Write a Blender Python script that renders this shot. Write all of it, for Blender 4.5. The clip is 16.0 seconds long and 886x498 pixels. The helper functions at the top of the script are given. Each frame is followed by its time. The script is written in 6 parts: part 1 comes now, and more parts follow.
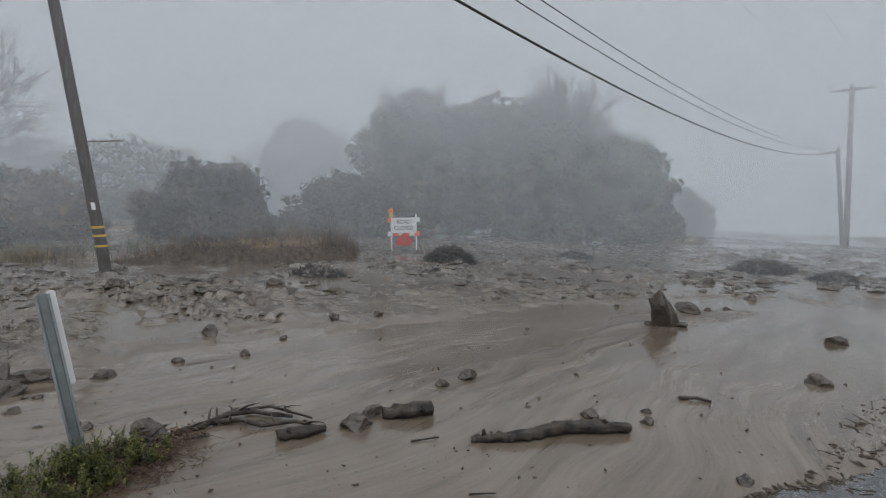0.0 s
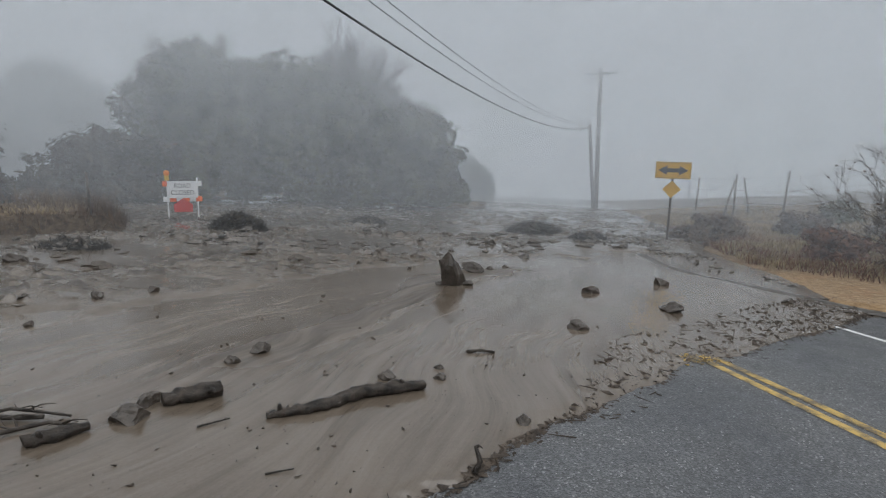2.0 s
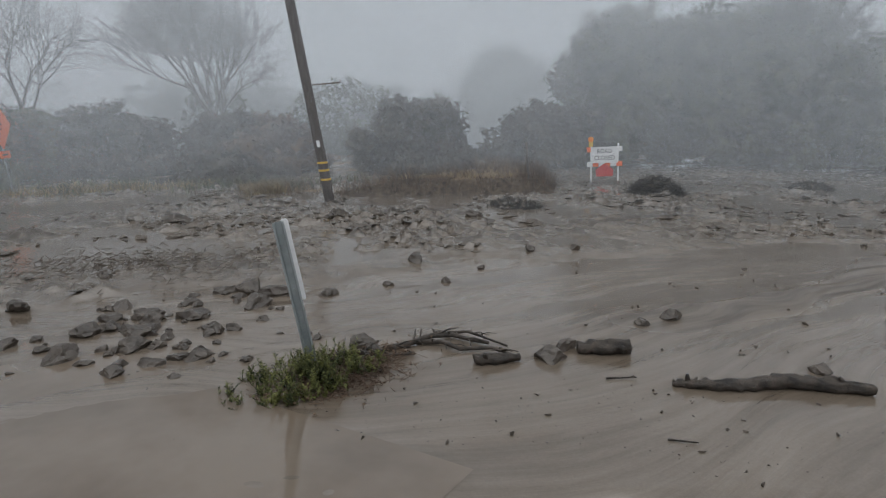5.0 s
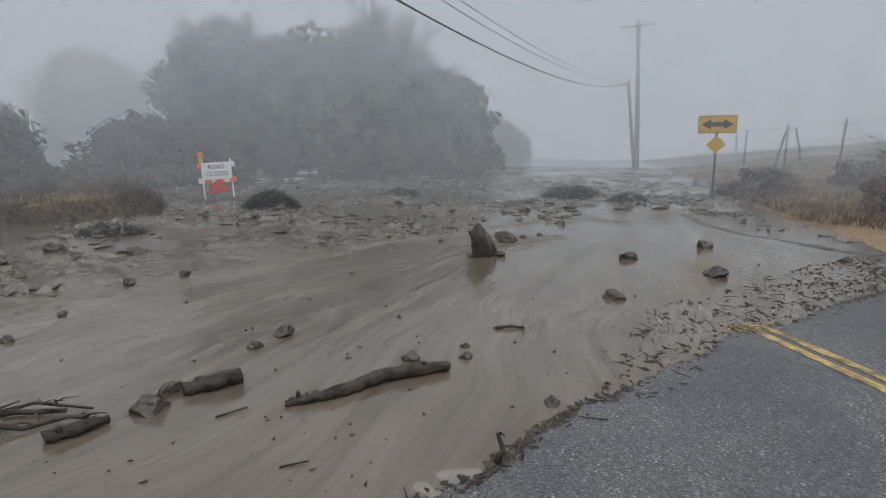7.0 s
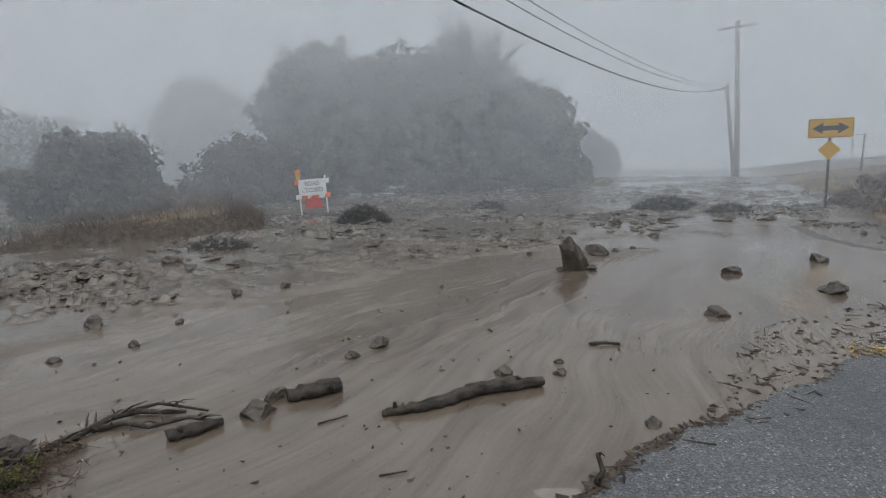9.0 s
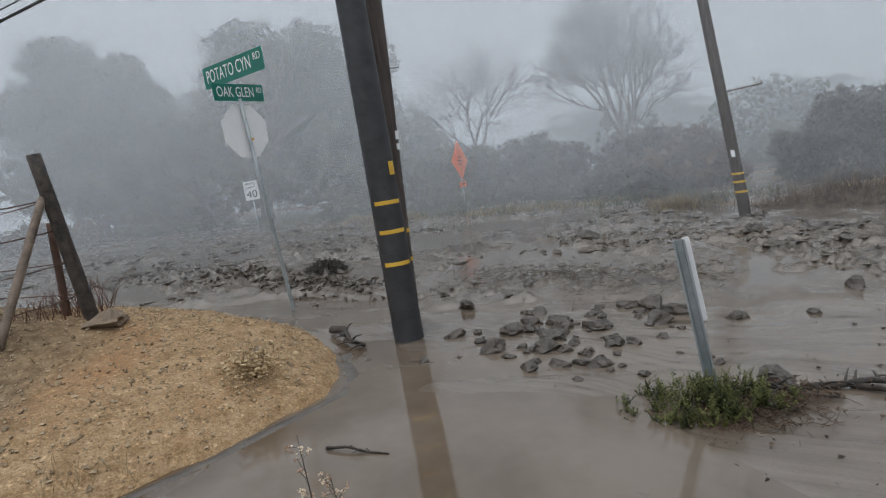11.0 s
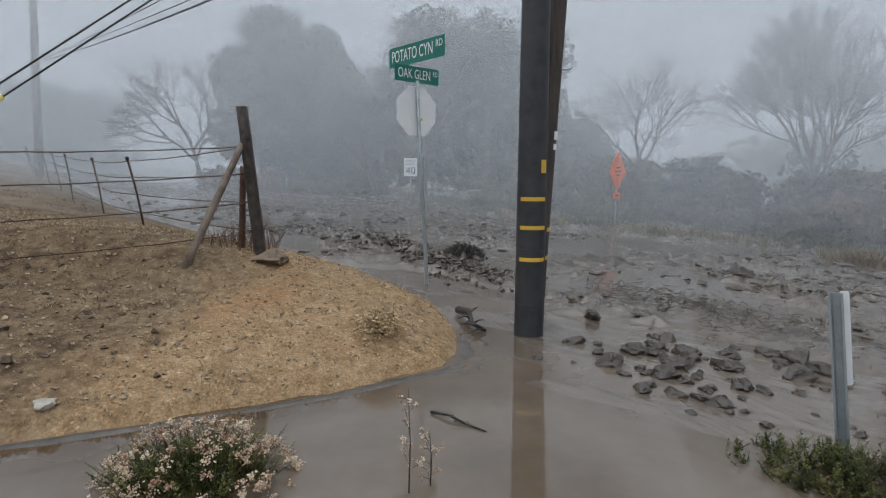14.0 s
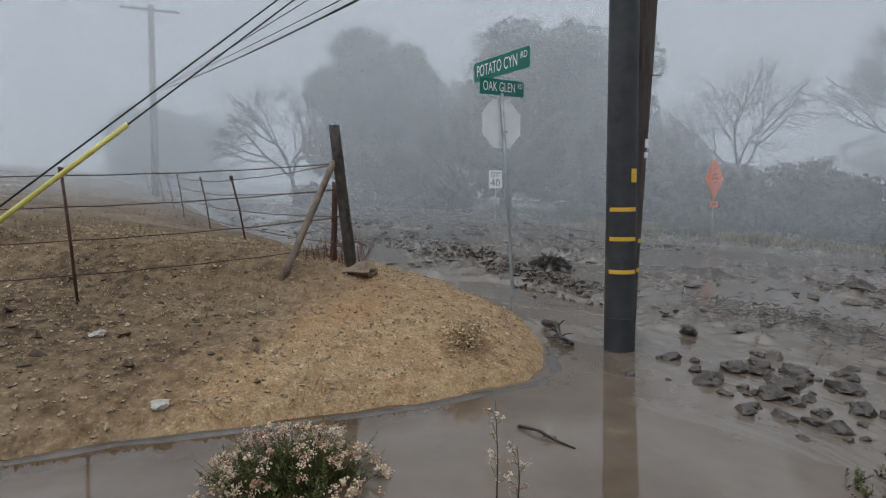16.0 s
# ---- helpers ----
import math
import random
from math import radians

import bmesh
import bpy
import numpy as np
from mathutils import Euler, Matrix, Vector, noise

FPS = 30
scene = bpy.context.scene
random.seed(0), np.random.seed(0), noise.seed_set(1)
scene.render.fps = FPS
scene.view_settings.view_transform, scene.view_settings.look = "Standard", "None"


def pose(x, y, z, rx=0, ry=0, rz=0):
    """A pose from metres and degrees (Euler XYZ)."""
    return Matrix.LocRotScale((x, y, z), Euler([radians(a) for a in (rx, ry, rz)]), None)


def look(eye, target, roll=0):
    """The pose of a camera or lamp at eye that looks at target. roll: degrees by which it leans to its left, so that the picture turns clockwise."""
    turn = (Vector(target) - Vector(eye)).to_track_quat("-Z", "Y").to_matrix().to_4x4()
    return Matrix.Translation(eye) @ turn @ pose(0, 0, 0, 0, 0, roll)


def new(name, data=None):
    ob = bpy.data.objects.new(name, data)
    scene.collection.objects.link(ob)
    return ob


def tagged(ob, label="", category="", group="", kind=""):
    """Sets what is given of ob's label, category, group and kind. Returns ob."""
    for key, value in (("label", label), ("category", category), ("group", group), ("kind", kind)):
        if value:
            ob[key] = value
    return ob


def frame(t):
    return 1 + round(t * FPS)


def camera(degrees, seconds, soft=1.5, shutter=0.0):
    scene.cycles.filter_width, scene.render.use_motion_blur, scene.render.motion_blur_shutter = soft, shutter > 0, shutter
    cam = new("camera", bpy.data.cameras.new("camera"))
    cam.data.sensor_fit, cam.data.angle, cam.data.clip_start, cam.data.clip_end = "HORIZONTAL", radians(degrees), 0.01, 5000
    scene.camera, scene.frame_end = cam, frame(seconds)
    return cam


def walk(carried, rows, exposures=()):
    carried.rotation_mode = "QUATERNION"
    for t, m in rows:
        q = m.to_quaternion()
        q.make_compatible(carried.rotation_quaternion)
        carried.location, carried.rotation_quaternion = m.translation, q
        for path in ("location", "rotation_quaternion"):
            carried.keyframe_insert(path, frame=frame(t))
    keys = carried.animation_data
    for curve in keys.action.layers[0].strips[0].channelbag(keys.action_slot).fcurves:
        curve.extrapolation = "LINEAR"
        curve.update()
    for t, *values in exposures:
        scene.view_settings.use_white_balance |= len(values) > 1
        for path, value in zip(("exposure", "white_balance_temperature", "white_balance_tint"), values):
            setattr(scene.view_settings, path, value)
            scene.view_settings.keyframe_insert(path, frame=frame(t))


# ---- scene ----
cam = camera(75.3, 16.0, 1.15)
PATH = [
    (0, (-0.004, -0.01, 1.931), (-0.368, 1.941, 1.682), -0.6),
    (0.5, (-0.089, 0.033, 1.919), (-0.209, 2.015, 1.679), 2.4),
    (1, (-0.106, 0.063, 1.931), (-0.191, 2.048, 1.697), 1.4),
    (1.5, (-0.086, 0.08, 1.926), (-0.041, 2.054, 1.609), 0.5),
    (2, (-0.005, 0.104, 1.919), (0.335, 2.041, 1.554), 1.3),
    (2.5, (0.036, 0.116, 1.915), (0.473, 2.026, 1.518), 1.5),
    (3, (0.055, 0.112, 1.91), (0.518, 2.011, 1.486), 1.1),
    (3.5, (0.047, 0.105, 1.899), (0.495, 2.004, 1.459), 0.9),
    (4, (-0.048, 0.093, 1.91), (-0.139, 2.039, 1.455), -0.6),
    (4.2, (-0.057, 0.041, 1.914), (-0.433, 1.952, 1.461), -1.5),
    (5.25, (-0.01, 0.09, 1.918), (-1.037, 1.742, 1.458), -3.6),
    (6.3, (0.03, 0.134, 1.922), (-0.394, 2.031, 1.452), -3.4),
    (6.5, (0.09, 0.201, 1.927), (-0.035, 2.138, 1.445), -2.9),
    (7, (0.216, 0.338, 1.932), (0.412, 2.271, 1.459), -2.0),
    (7.5, (0.276, 0.347, 1.951), (0.614, 2.267, 1.507), -1.1),
    (8, (0.226, 0.344, 1.94), (0.613, 2.262, 1.524), -1.1),
    (8.2, (0.217, 0.34, 1.94), (0.608, 2.258, 1.529), -1.2),
    (10.3, (0.023, 0.178, 1.969), (-1.582, 1.33, 1.659), -9.1),
    (10.4, (0.039, 0.138, 1.968), (-1.638, 1.186, 1.668), -9.1),
    (10.5, (0.035, 0.121, 1.967), (-1.695, 1.079, 1.668), -9.6),
    (10.7, (0.035, 0.118, 1.968), (-1.77, 0.935, 1.696), -9.9),
    (11, (0.129, 0.036, 1.96), (-1.735, 0.715, 1.707), -9.3),
    (11.5, (0.269, -0.088, 1.947), (-1.672, 0.327, 1.706), -7.8),
    (12, (0.268, -0.047, 1.933), (-1.698, 0.23, 1.687), -8.2),
    (12.5, (0.274, -0.028, 1.93), (-1.697, 0.192, 1.666), -4.1),
    (13, (0.31, -0.009, 1.924), (-1.662, 0.198, 1.661), -0.9),
    (13.5, (0.323, 0.008, 1.928), (-1.651, 0.214, 1.682), -0.7),
    (14, (0.349, 0.016, 1.942), (-1.626, 0.227, 1.712), 0.3),
    (14.5, (0.362, 0.019, 1.945), (-1.614, 0.222, 1.721), 0.4),
    (15, (0.353, 0.015, 1.947), (-1.628, 0.179, 1.72), 0.1),
    (15.5, (0.355, 0.012, 1.946), (-1.631, 0.101, 1.729), -0.3),
    (16, (0.36, 0.005, 1.945), (-1.629, -0.078, 1.758), -0.8),
]
walk(cam, [(t, look(eye, target, roll)) for t, eye, target, roll in PATH], [(0, 0.07, 6450, 10), (4.2, 0.06, 6450, 10), (6.5, 0.2, 6450, 10), (7.3, 0.1, 6450, 10), (8.2, 0.09, 6450, 10), (11, 0.23, 6350, 10), (12.5, 0.17, 6250, 10), (15.5, 0.2, 6220, 10), (16, 0.1, 6220, 10)])
# light: a pale overcast sky, evenly grey in the fog, and a very wide veiled sun
world = bpy.data.worlds.new("world")
scene.world = world
world.use_nodes = True
wn = world.node_tree
wn.nodes.clear()
sky = wn.nodes.new("ShaderNodeTexSky")
sky.sky_type, sky.sun_disc = "NISHITA", False
sky.sun_elevation, sky.sun_rotation = radians(62), radians(200)
sky_bg = wn.nodes.new("ShaderNodeBackground")
sky_bg.inputs[1].default_value = 0.06
wn.links.new(sky.outputs[0], sky_bg.inputs[0])
fog_bg = wn.nodes.new("ShaderNodeBackground")
fog_bg.inputs[0].default_value = (0.475, 0.52, 0.56, 1)
fog_bg.inputs[1].default_value = 1.0
wmix = wn.nodes.new("ShaderNodeMixShader")
wmix.inputs[0].default_value = 0.9
wn.links.new(sky_bg.outputs[0], wmix.inputs[1])
wn.links.new(fog_bg.outputs[0], wmix.inputs[2])
wout = wn.nodes.new("ShaderNodeOutputWorld")
wn.links.new(wmix.outputs[0], wout.inputs[0])
sun = new("sun", bpy.data.lights.new("sun", "SUN"))
sun.data.energy, sun.data.angle, sun.data.color = 1.75, radians(100), (1.0, 0.985, 0.965)
sun.matrix_world = look((0, 0, 40), (-4, 8, 0))

# ---- helpers of the scene ----


def node_material(name):
    m = bpy.data.materials.new(name)
    m.use_nodes = True
    nt = m.node_tree
    return m, nt, nt.nodes["Principled BSDF"], nt.nodes["Material Output"]


def noise_node(nt, vec, scale, detail=4.0, rough=0.6, stretch=None):
    n = nt.nodes.new("ShaderNodeTexNoise")
    n.inputs["Scale"].default_value, n.inputs["Detail"].default_value, n.inputs["Roughness"].default_value = scale, detail, rough
    if stretch:
        mp = nt.nodes.new("ShaderNodeMapping")
        mp.inputs["Rotation"].default_value = (0, 0, radians(stretch[2]))
        nt.links.new(vec, mp.inputs["Vector"])
        ms = nt.nodes.new("ShaderNodeMapping")
        ms.inputs["Scale"].default_value = (stretch[0], stretch[1], 1)
        nt.links.new(mp.outputs[0], ms.inputs["Vector"])
        vec = ms.outputs[0]
    nt.links.new(vec, n.inputs["Vector"])
    return n.outputs["Fac"]


def ramp(nt, fac, *stops):
    r = nt.nodes.new("ShaderNodeValToRGB")
    while len(r.color_ramp.elements) < len(stops):
        r.color_ramp.elements.new(0.5)
    for el, (pos, col) in zip(r.color_ramp.elements, stops):
        el.position = pos
        el.color = (*col, 1) if len(col) == 3 else col
    nt.links.new(fac, r.inputs[0])
    return r.outputs[0]


def mix_col(nt, fac, a, b, mode="MIX"):
    m = nt.nodes.new("ShaderNodeMix")
    m.data_type, m.blend_type = "RGBA", mode
    for sock, val in ((m.inputs[0], fac), (m.inputs[6], a), (m.inputs[7], b)):
        if isinstance(val, (int, float)):
            sock.default_value = val
        elif isinstance(val, tuple):
            sock.default_value = (*val, 1)
        else:
            nt.links.new(val, sock)
    return m.outputs[2]


def math_node(nt, op, a, b=0.0, clamp=False):
    m = nt.nodes.new("ShaderNodeMath")
    m.operation, m.use_clamp = op, clamp
    for sock, val in zip(m.inputs, (a, b)):
        if isinstance(val, (int, float)):
            sock.default_value = val
        else:
            nt.links.new(val, sock)
    return m.outputs[0]


def bump(nt, bsdf, height, strength, distance=0.02):
    b = nt.nodes.new("ShaderNodeBump")
    b.inputs["Strength"].default_value, b.inputs["Distance"].default_value = strength, distance
    nt.links.new(height, b.inputs["Height"])
    nt.links.new(b.outputs[0], bsdf.inputs["Normal"])


def surface(name, dark, light, scale=6.0, fine=60.0, rough=(0.5, 0.8), relief=0.3, depth=0.01, metal=0.0, stretch=None, spread=(0.35, 0.65), random_tone=0.0):
    """A plain worn surface: two tones, a large and a fine noise, relief and uneven gloss."""
    m, nt, bsdf, _ = node_material(name)
    vec = nt.nodes.new("ShaderNodeTexCoord").outputs["Object"]
    big, small = noise_node(nt, vec, scale, 5, 0.6, stretch), noise_node(nt, vec, fine, 3, 0.7, stretch)
    both = math_node(nt, "ADD", math_node(nt, "MULTIPLY", big, 0.65), math_node(nt, "MULTIPLY", small, 0.35))
    col = ramp(nt, both, (spread[0], dark), (spread[1], light))
    if random_tone:
        info = nt.nodes.new("ShaderNodeObjectInfo").outputs["Random"]
        geo = nt.nodes.new("ShaderNodeNewGeometry").outputs["Random Per Island"]
        tone = math_node(nt, "ADD", math_node(nt, "MULTIPLY", math_node(nt, "ADD", info, geo), random_tone), 1.0 - random_tone)
        col = mix_col(nt, 1.0, col, tone, "MULTIPLY")
    nt.links.new(col, bsdf.inputs["Base Color"])
    nt.links.new(ramp(nt, small, (0.3, (rough[0],) * 3), (0.7, (rough[1],) * 3)), bsdf.inputs["Roughness"])
    bsdf.inputs["Metallic"].default_value = metal
    if relief:
        bump(nt, bsdf, both, relief, depth)
    return m


def grid_noise(x, y, seed=0):
    """Smooth noise in -1..1 on arrays."""
    xi, yi = np.floor(x).astype(np.int64), np.floor(y).astype(np.int64)
    u, v = x - xi, y - yi
    u, v = u * u * u * (u * (u * 6 - 15) + 10), v * v * v * (v * (v * 6 - 15) + 10)

    def h(a, b):
        n = (a * 374761393 + b * 668265263 + seed * 982451653) & 0x7FFFFFFF
        n = ((n ^ (n >> 13)) * 1274126177) & 0x7FFFFFFF
        return ((n ^ (n >> 16)) & 0xFFFF) / 32767.5 - 1

    return (h(xi, yi) * (1 - u) + h(xi + 1, yi) * u) * (1 - v) + (h(xi, yi + 1) * (1 - u) + h(xi + 1, yi + 1) * u) * v


def fbm(x, y, scale, octaves=4, seed=0):
    out, amp = 0, 1.0
    for k in range(octaves):
        out = out + amp * grid_noise(x * scale + 17.3 * k, y * scale - 9.1 * k, seed + k)
        amp, scale = amp * 0.5, scale * 2.03
    return out


def smooth(a, b, x):
    t = np.clip((x - a) / (b - a), 0, 1)
    return t * t * (3 - 2 * t)


def line_side(x, y, pts):
    """Signed distance to a polyline, positive to the left of its direction."""
    best = np.full(np.shape(x), 1e9)
    sign = np.ones(np.shape(x))
    for (ax, ay), (bx, by) in zip(pts[:-1], pts[1:]):
        dx, dy = bx - ax, by - ay
        t = np.clip(((x - ax) * dx + (y - ay) * dy) / (dx * dx + dy * dy), 0, 1)
        d = np.hypot(x - ax - t * dx, y - ay - t * dy)
        s = np.where(dx * (y - ay) - dy * (x - ax) >= 0, 1.0, -1.0)
        nearer = d < best - 1e-9
        best, sign = np.where(nearer, d, best), np.where(nearer, s, sign)
    return best * sign


def mesh_of(name, verts, faces, smooth_shade=True):
    """A mesh from an array of vertices and an array of faces with equal corner counts."""
    verts, faces = np.asarray(verts, dtype=np.float32), np.asarray(faces, dtype=np.int32)
    me = bpy.data.meshes.new(name)
    me.vertices.add(len(verts))
    me.vertices.foreach_set("co", verts.ravel())
    me.loops.add(faces.size)
    me.loops.foreach_set("vertex_index", faces.ravel())
    me.polygons.add(len(faces))
    me.polygons.foreach_set("loop_start", np.arange(len(faces), dtype=np.int32) * faces.shape[1])
    me.polygons.foreach_set("use_smooth", np.full(len(faces), smooth_shade))
    me.update(calc_edges=True)
    return me


def thing(name, place, label, category, group="", turn=0.0, kind=""):
    """An Empty at a thing's base, to which its parts belong."""
    ob = new(name)
    ob.empty_display_size = 0.1
    ob.matrix_world = place if isinstance(place, Matrix) else pose(*place, 0, 0, turn)
    return tagged(ob, label, category, group, kind)


def part(name, data, material, parent=None, label="", at=None):
    """Links a bmesh or a mesh as one object, under a thing or a part."""
    if isinstance(data, bmesh.types.BMesh):
        me = bpy.data.meshes.new(name)
        data.normal_update()
        data.to_mesh(me)
        data.free()
    else:
        me = data
    if material and not me.materials:
        me.materials.append(material)
    ob = new(name, me)
    if parent:
        ob.parent = parent
    if at is not None:
        ob.matrix_basis = at
    return tagged(ob, label)


def box(bm, size, at, bevel=0.0):
    """Adds a box, with softened edges, to a bmesh."""
    m = at if isinstance(at, Matrix) else Matrix.Translation(at)
    made = bmesh.ops.create_cube(bm, size=1.0, matrix=m @ Matrix.Diagonal((*size, 1)))["verts"]
    if bevel:
        edges = list({e for v in made for e in v.link_edges})
        bmesh.ops.bevel(bm, geom=edges, offset=bevel, segments=2, affect="EDGES", profile=0.5)
    return bm


def tube(bm, pts, radii, sides=8, caps=True, rough=0.0):
    """Adds a tube along points, with one radius a point."""
    rings = []
    pts = [Vector(p) for p in pts]
    for i, p in enumerate(pts):
        d = (pts[min(i + 1, len(pts) - 1)] - pts[max(i - 1, 0)]).normalized()
        a = d.cross(Vector((0, 0, 1)) if abs(d.z) < 0.9 else Vector((1, 0, 0))).normalized()
        b = d.cross(a)
        r = radii[i] if isinstance(radii, (list, tuple)) else radii
        ring = []
        for k in range(sides):
            w = 2 * math.pi * k / sides
            q = r * (1 + rough * noise.noise(Vector((i * 1.7, math.cos(w) * 2, math.sin(w) * 2)) + p * 3))
            ring.append(bm.verts.new(p + a * math.cos(w) * q + b * math.sin(w) * q))
        rings.append(ring)
    for r0, r1 in zip(rings[:-1], rings[1:]):
        for k in range(sides):
            f = bm.faces.new((r0[k], r0[(k + 1) % sides], r1[(k + 1) % sides], r1[k]))
            f.smooth = True
    if caps:
        bm.faces.new(list(reversed(rings[0])))
        bm.faces.new(rings[-1])
    return bm


def plate(bm, outline, thick, at=None):
    """Adds a flat plate with the given outline (in x and z), its front at y = -thick / 2."""
    m = at or Matrix.Identity(4)
    front = [bm.verts.new(m @ Vector((x, -thick / 2, z))) for x, z in outline]
    back = [bm.verts.new(m @ Vector((x, thick / 2, z))) for x, z in outline]
    bm.faces.new(front)
    bm.faces.new(list(reversed(back)))
    n = len(outline)
    for k in range(n):
        bm.faces.new((front[(k + 1) % n], front[k], back[k], back[(k + 1) % n]))
    return bm


def rounded(w, h, r, n=4):
    """The outline of a rounded rectangle about the middle."""
    out = []
    for cx, cz, a0 in ((w / 2 - r, h / 2 - r, 0), (-w / 2 + r, h / 2 - r, 90), (-w / 2 + r, -h / 2 + r, 180), (w / 2 - r, -h / 2 + r, 270)):
        out += [(cx + r * math.cos(radians(a0 + 90 * k / n)), cz + r * math.sin(radians(a0 + 90 * k / n))) for k in range(n + 1)]
    return out


def lettering(text, height, parent, material, x, z, y=-0.004, width=None, facing=1, label=""):
    """Raised letters on a plate's front; facing -1 puts them on its back."""
    cu = bpy.data.curves.new("lettering", "FONT")
    cu.body, cu.size, cu.align_x, cu.align_y, cu.extrude = text, height / 0.72, "CENTER", "CENTER", 0.001
    tmp = bpy.data.objects.new("lettering", cu)
    scene.collection.objects.link(tmp)
    me = bpy.data.meshes.new_from_object(tmp)
    bpy.data.objects.remove(tmp)
    xs = [v.co.x for v in me.vertices]
    wide = max(xs) - min(xs)
    k = (width / wide) if width else 1.0
    ob = part("lettering", me, material, parent, label)
    ob.matrix_basis = pose(x, y * facing, z, 90, 0, 0 if facing > 0 else 180) @ Matrix.Diagonal((k, 1, 1, 1))
    return ob


# ---- materials ----


def mud_material():
    """Wet grey-brown silt, smooth and streaked where it lies thin, clotted and darker in the debris flow."""
    m, nt, bsdf, _ = node_material("mud")
    vec = nt.nodes.new("ShaderNodeTexCoord").outputs["Object"]
    att = nt.nodes.new("ShaderNodeAttribute")
    att.attribute_name = "clotted"
    clot = att.outputs["Fac"]
    way = nt.nodes.new("ShaderNodeAttribute")
    way.attribute_name = "flow"
    fan = way.outputs["Vector"]
    streak = noise_node(nt, fan, 1.0, 7, 0.6, (2.4, 0.16, 0))
    blotch = noise_node(nt, vec, 0.5, 4, 0.6)
    lines = noise_node(nt, fan, 5.0, 6, 0.65, (2.0, 0.09, 0))
    fine = noise_node(nt, vec, 34, 4, 0.7)
    mid = noise_node(nt, vec, 5.0, 8, 0.66)
    patch = noise_node(nt, vec, 0.55, 5, 0.62)
    churn = math_node(nt, "ADD", math_node(nt, "MULTIPLY", mid, 0.55), math_node(nt, "MULTIPLY", patch, 0.45))
    # Brown flow lines; the lighter streaks also put sky sheen into the colour.
    sm = ramp(nt, math_node(nt, "ADD", math_node(nt, "ADD", math_node(nt, "MULTIPLY", streak, 0.4), math_node(nt, "MULTIPLY", lines, 0.37)), math_node(nt, "MULTIPLY", blotch, 0.23)),
              (0.38, (0.085, 0.066, 0.048)), (0.48, (0.133, 0.107, 0.083)), (0.6, (0.182, 0.151, 0.121)))
    ro = ramp(nt, churn, (0.41, (0.048, 0.038, 0.029)), (0.5, (0.128, 0.105, 0.083)), (0.6, (0.215, 0.182, 0.15)))
    tong = nt.nodes.new("ShaderNodeAttribute")
    tong.attribute_name = "tongue"
    pond = nt.nodes.new("ShaderNodeAttribute")
    pond.attribute_name = "pooled"
    ribs = ramp(nt, lines, (0.42, (0.055, 0.041, 0.029)), (0.56, (0.15, 0.121, 0.094)))
    sm = mix_col(nt, math_node(nt, "MULTIPLY", tong.outputs["Fac"], 0.8), sm, ribs)
    col = mix_col(nt, clot, sm, ro)
    col = mix_col(nt, pond.outputs["Fac"], col, (0.15, 0.126, 0.103))
    grain = noise_node(nt, vec, 150, 2, 0.6)
    specks = ramp(nt, math_node(nt, "ADD", math_node(nt, "MULTIPLY", fine, 0.5), math_node(nt, "MULTIPLY", grain, 0.5)), (0.4, (0.62, 0.6, 0.58)), (0.6, (1.15, 1.15, 1.15)))
    specks = mix_col(nt, math_node(nt, "ADD", math_node(nt, "MULTIPLY", clot, 0.75), 0.25), (1.0, 1.0, 1.0), specks)
    col = mix_col(nt, 1.0, col, specks, "MULTIPLY")
    nt.links.new(col, bsdf.inputs["Base Color"])
    wet = ramp(nt, math_node(nt, "ADD", math_node(nt, "MULTIPLY", streak, 0.5), math_node(nt, "MULTIPLY", mid, 0.5)),
               (0.42, (0.05,) * 3), (0.64, (0.15,) * 3))
    wet = mix_col(nt, tong.outputs["Fac"], wet, (0.33, 0.33, 0.33))
    wet_rough = ramp(nt, churn, (0.43, (0.45,) * 3), (0.52, (0.16,) * 3))
    nt.links.new(mix_col(nt, pond.outputs["Fac"], mix_col(nt, clot, wet, wet_rough), (0.06, 0.06, 0.06)), bsdf.inputs["Roughness"])
    bsdf.inputs["IOR"].default_value = 1.75
    h = math_node(nt, "ADD", math_node(nt, "MULTIPLY", math_node(nt, "ADD", streak, lines), math_node(nt, "SUBTRACT", 0.16, math_node(nt, "MULTIPLY", clot, 0.08))),
                  math_node(nt, "MULTIPLY", math_node(nt, "ADD", mid, math_node(nt, "MULTIPLY", fine, 0.5)), math_node(nt, "ADD", math_node(nt, "MULTIPLY", clot, 0.6), 0.01)))
    h = math_node(nt, "MULTIPLY", h, math_node(nt, "SUBTRACT", 1.0, math_node(nt, "MULTIPLY", pond.outputs["Fac"], 0.85)))
    bump(nt, bsdf, h, 0.5, 0.06)
    return m


def water_material():
    """Standing silty water: opaque, still, mirror-like; the sand mound's brown reflection is put into its colour."""
    m, nt, bsdf, _ = node_material("silty_water")
    vec = nt.nodes.new("ShaderNodeTexCoord").outputs["Object"]
    a = noise_node(nt, vec, 0.9, 4, 0.6)
    open_water = ramp(nt, a, (0.35, (0.11, 0.082, 0.058)), (0.65, (0.16, 0.127, 0.097)))
    att = nt.nodes.new("ShaderNodeAttribute")
    att.attribute_name = "mound_reflection"
    nt.links.new(mix_col(nt, att.outputs["Fac"], open_water, (0.078, 0.05, 0.029)), bsdf.inputs["Base Color"])
    bsdf.inputs["Roughness"].default_value = 0.045
    bsdf.inputs["IOR"].default_value = 1.7
    bump(nt, bsdf, noise_node(nt, vec, 6, 3, 0.6), 0.06, 0.01)
    return m


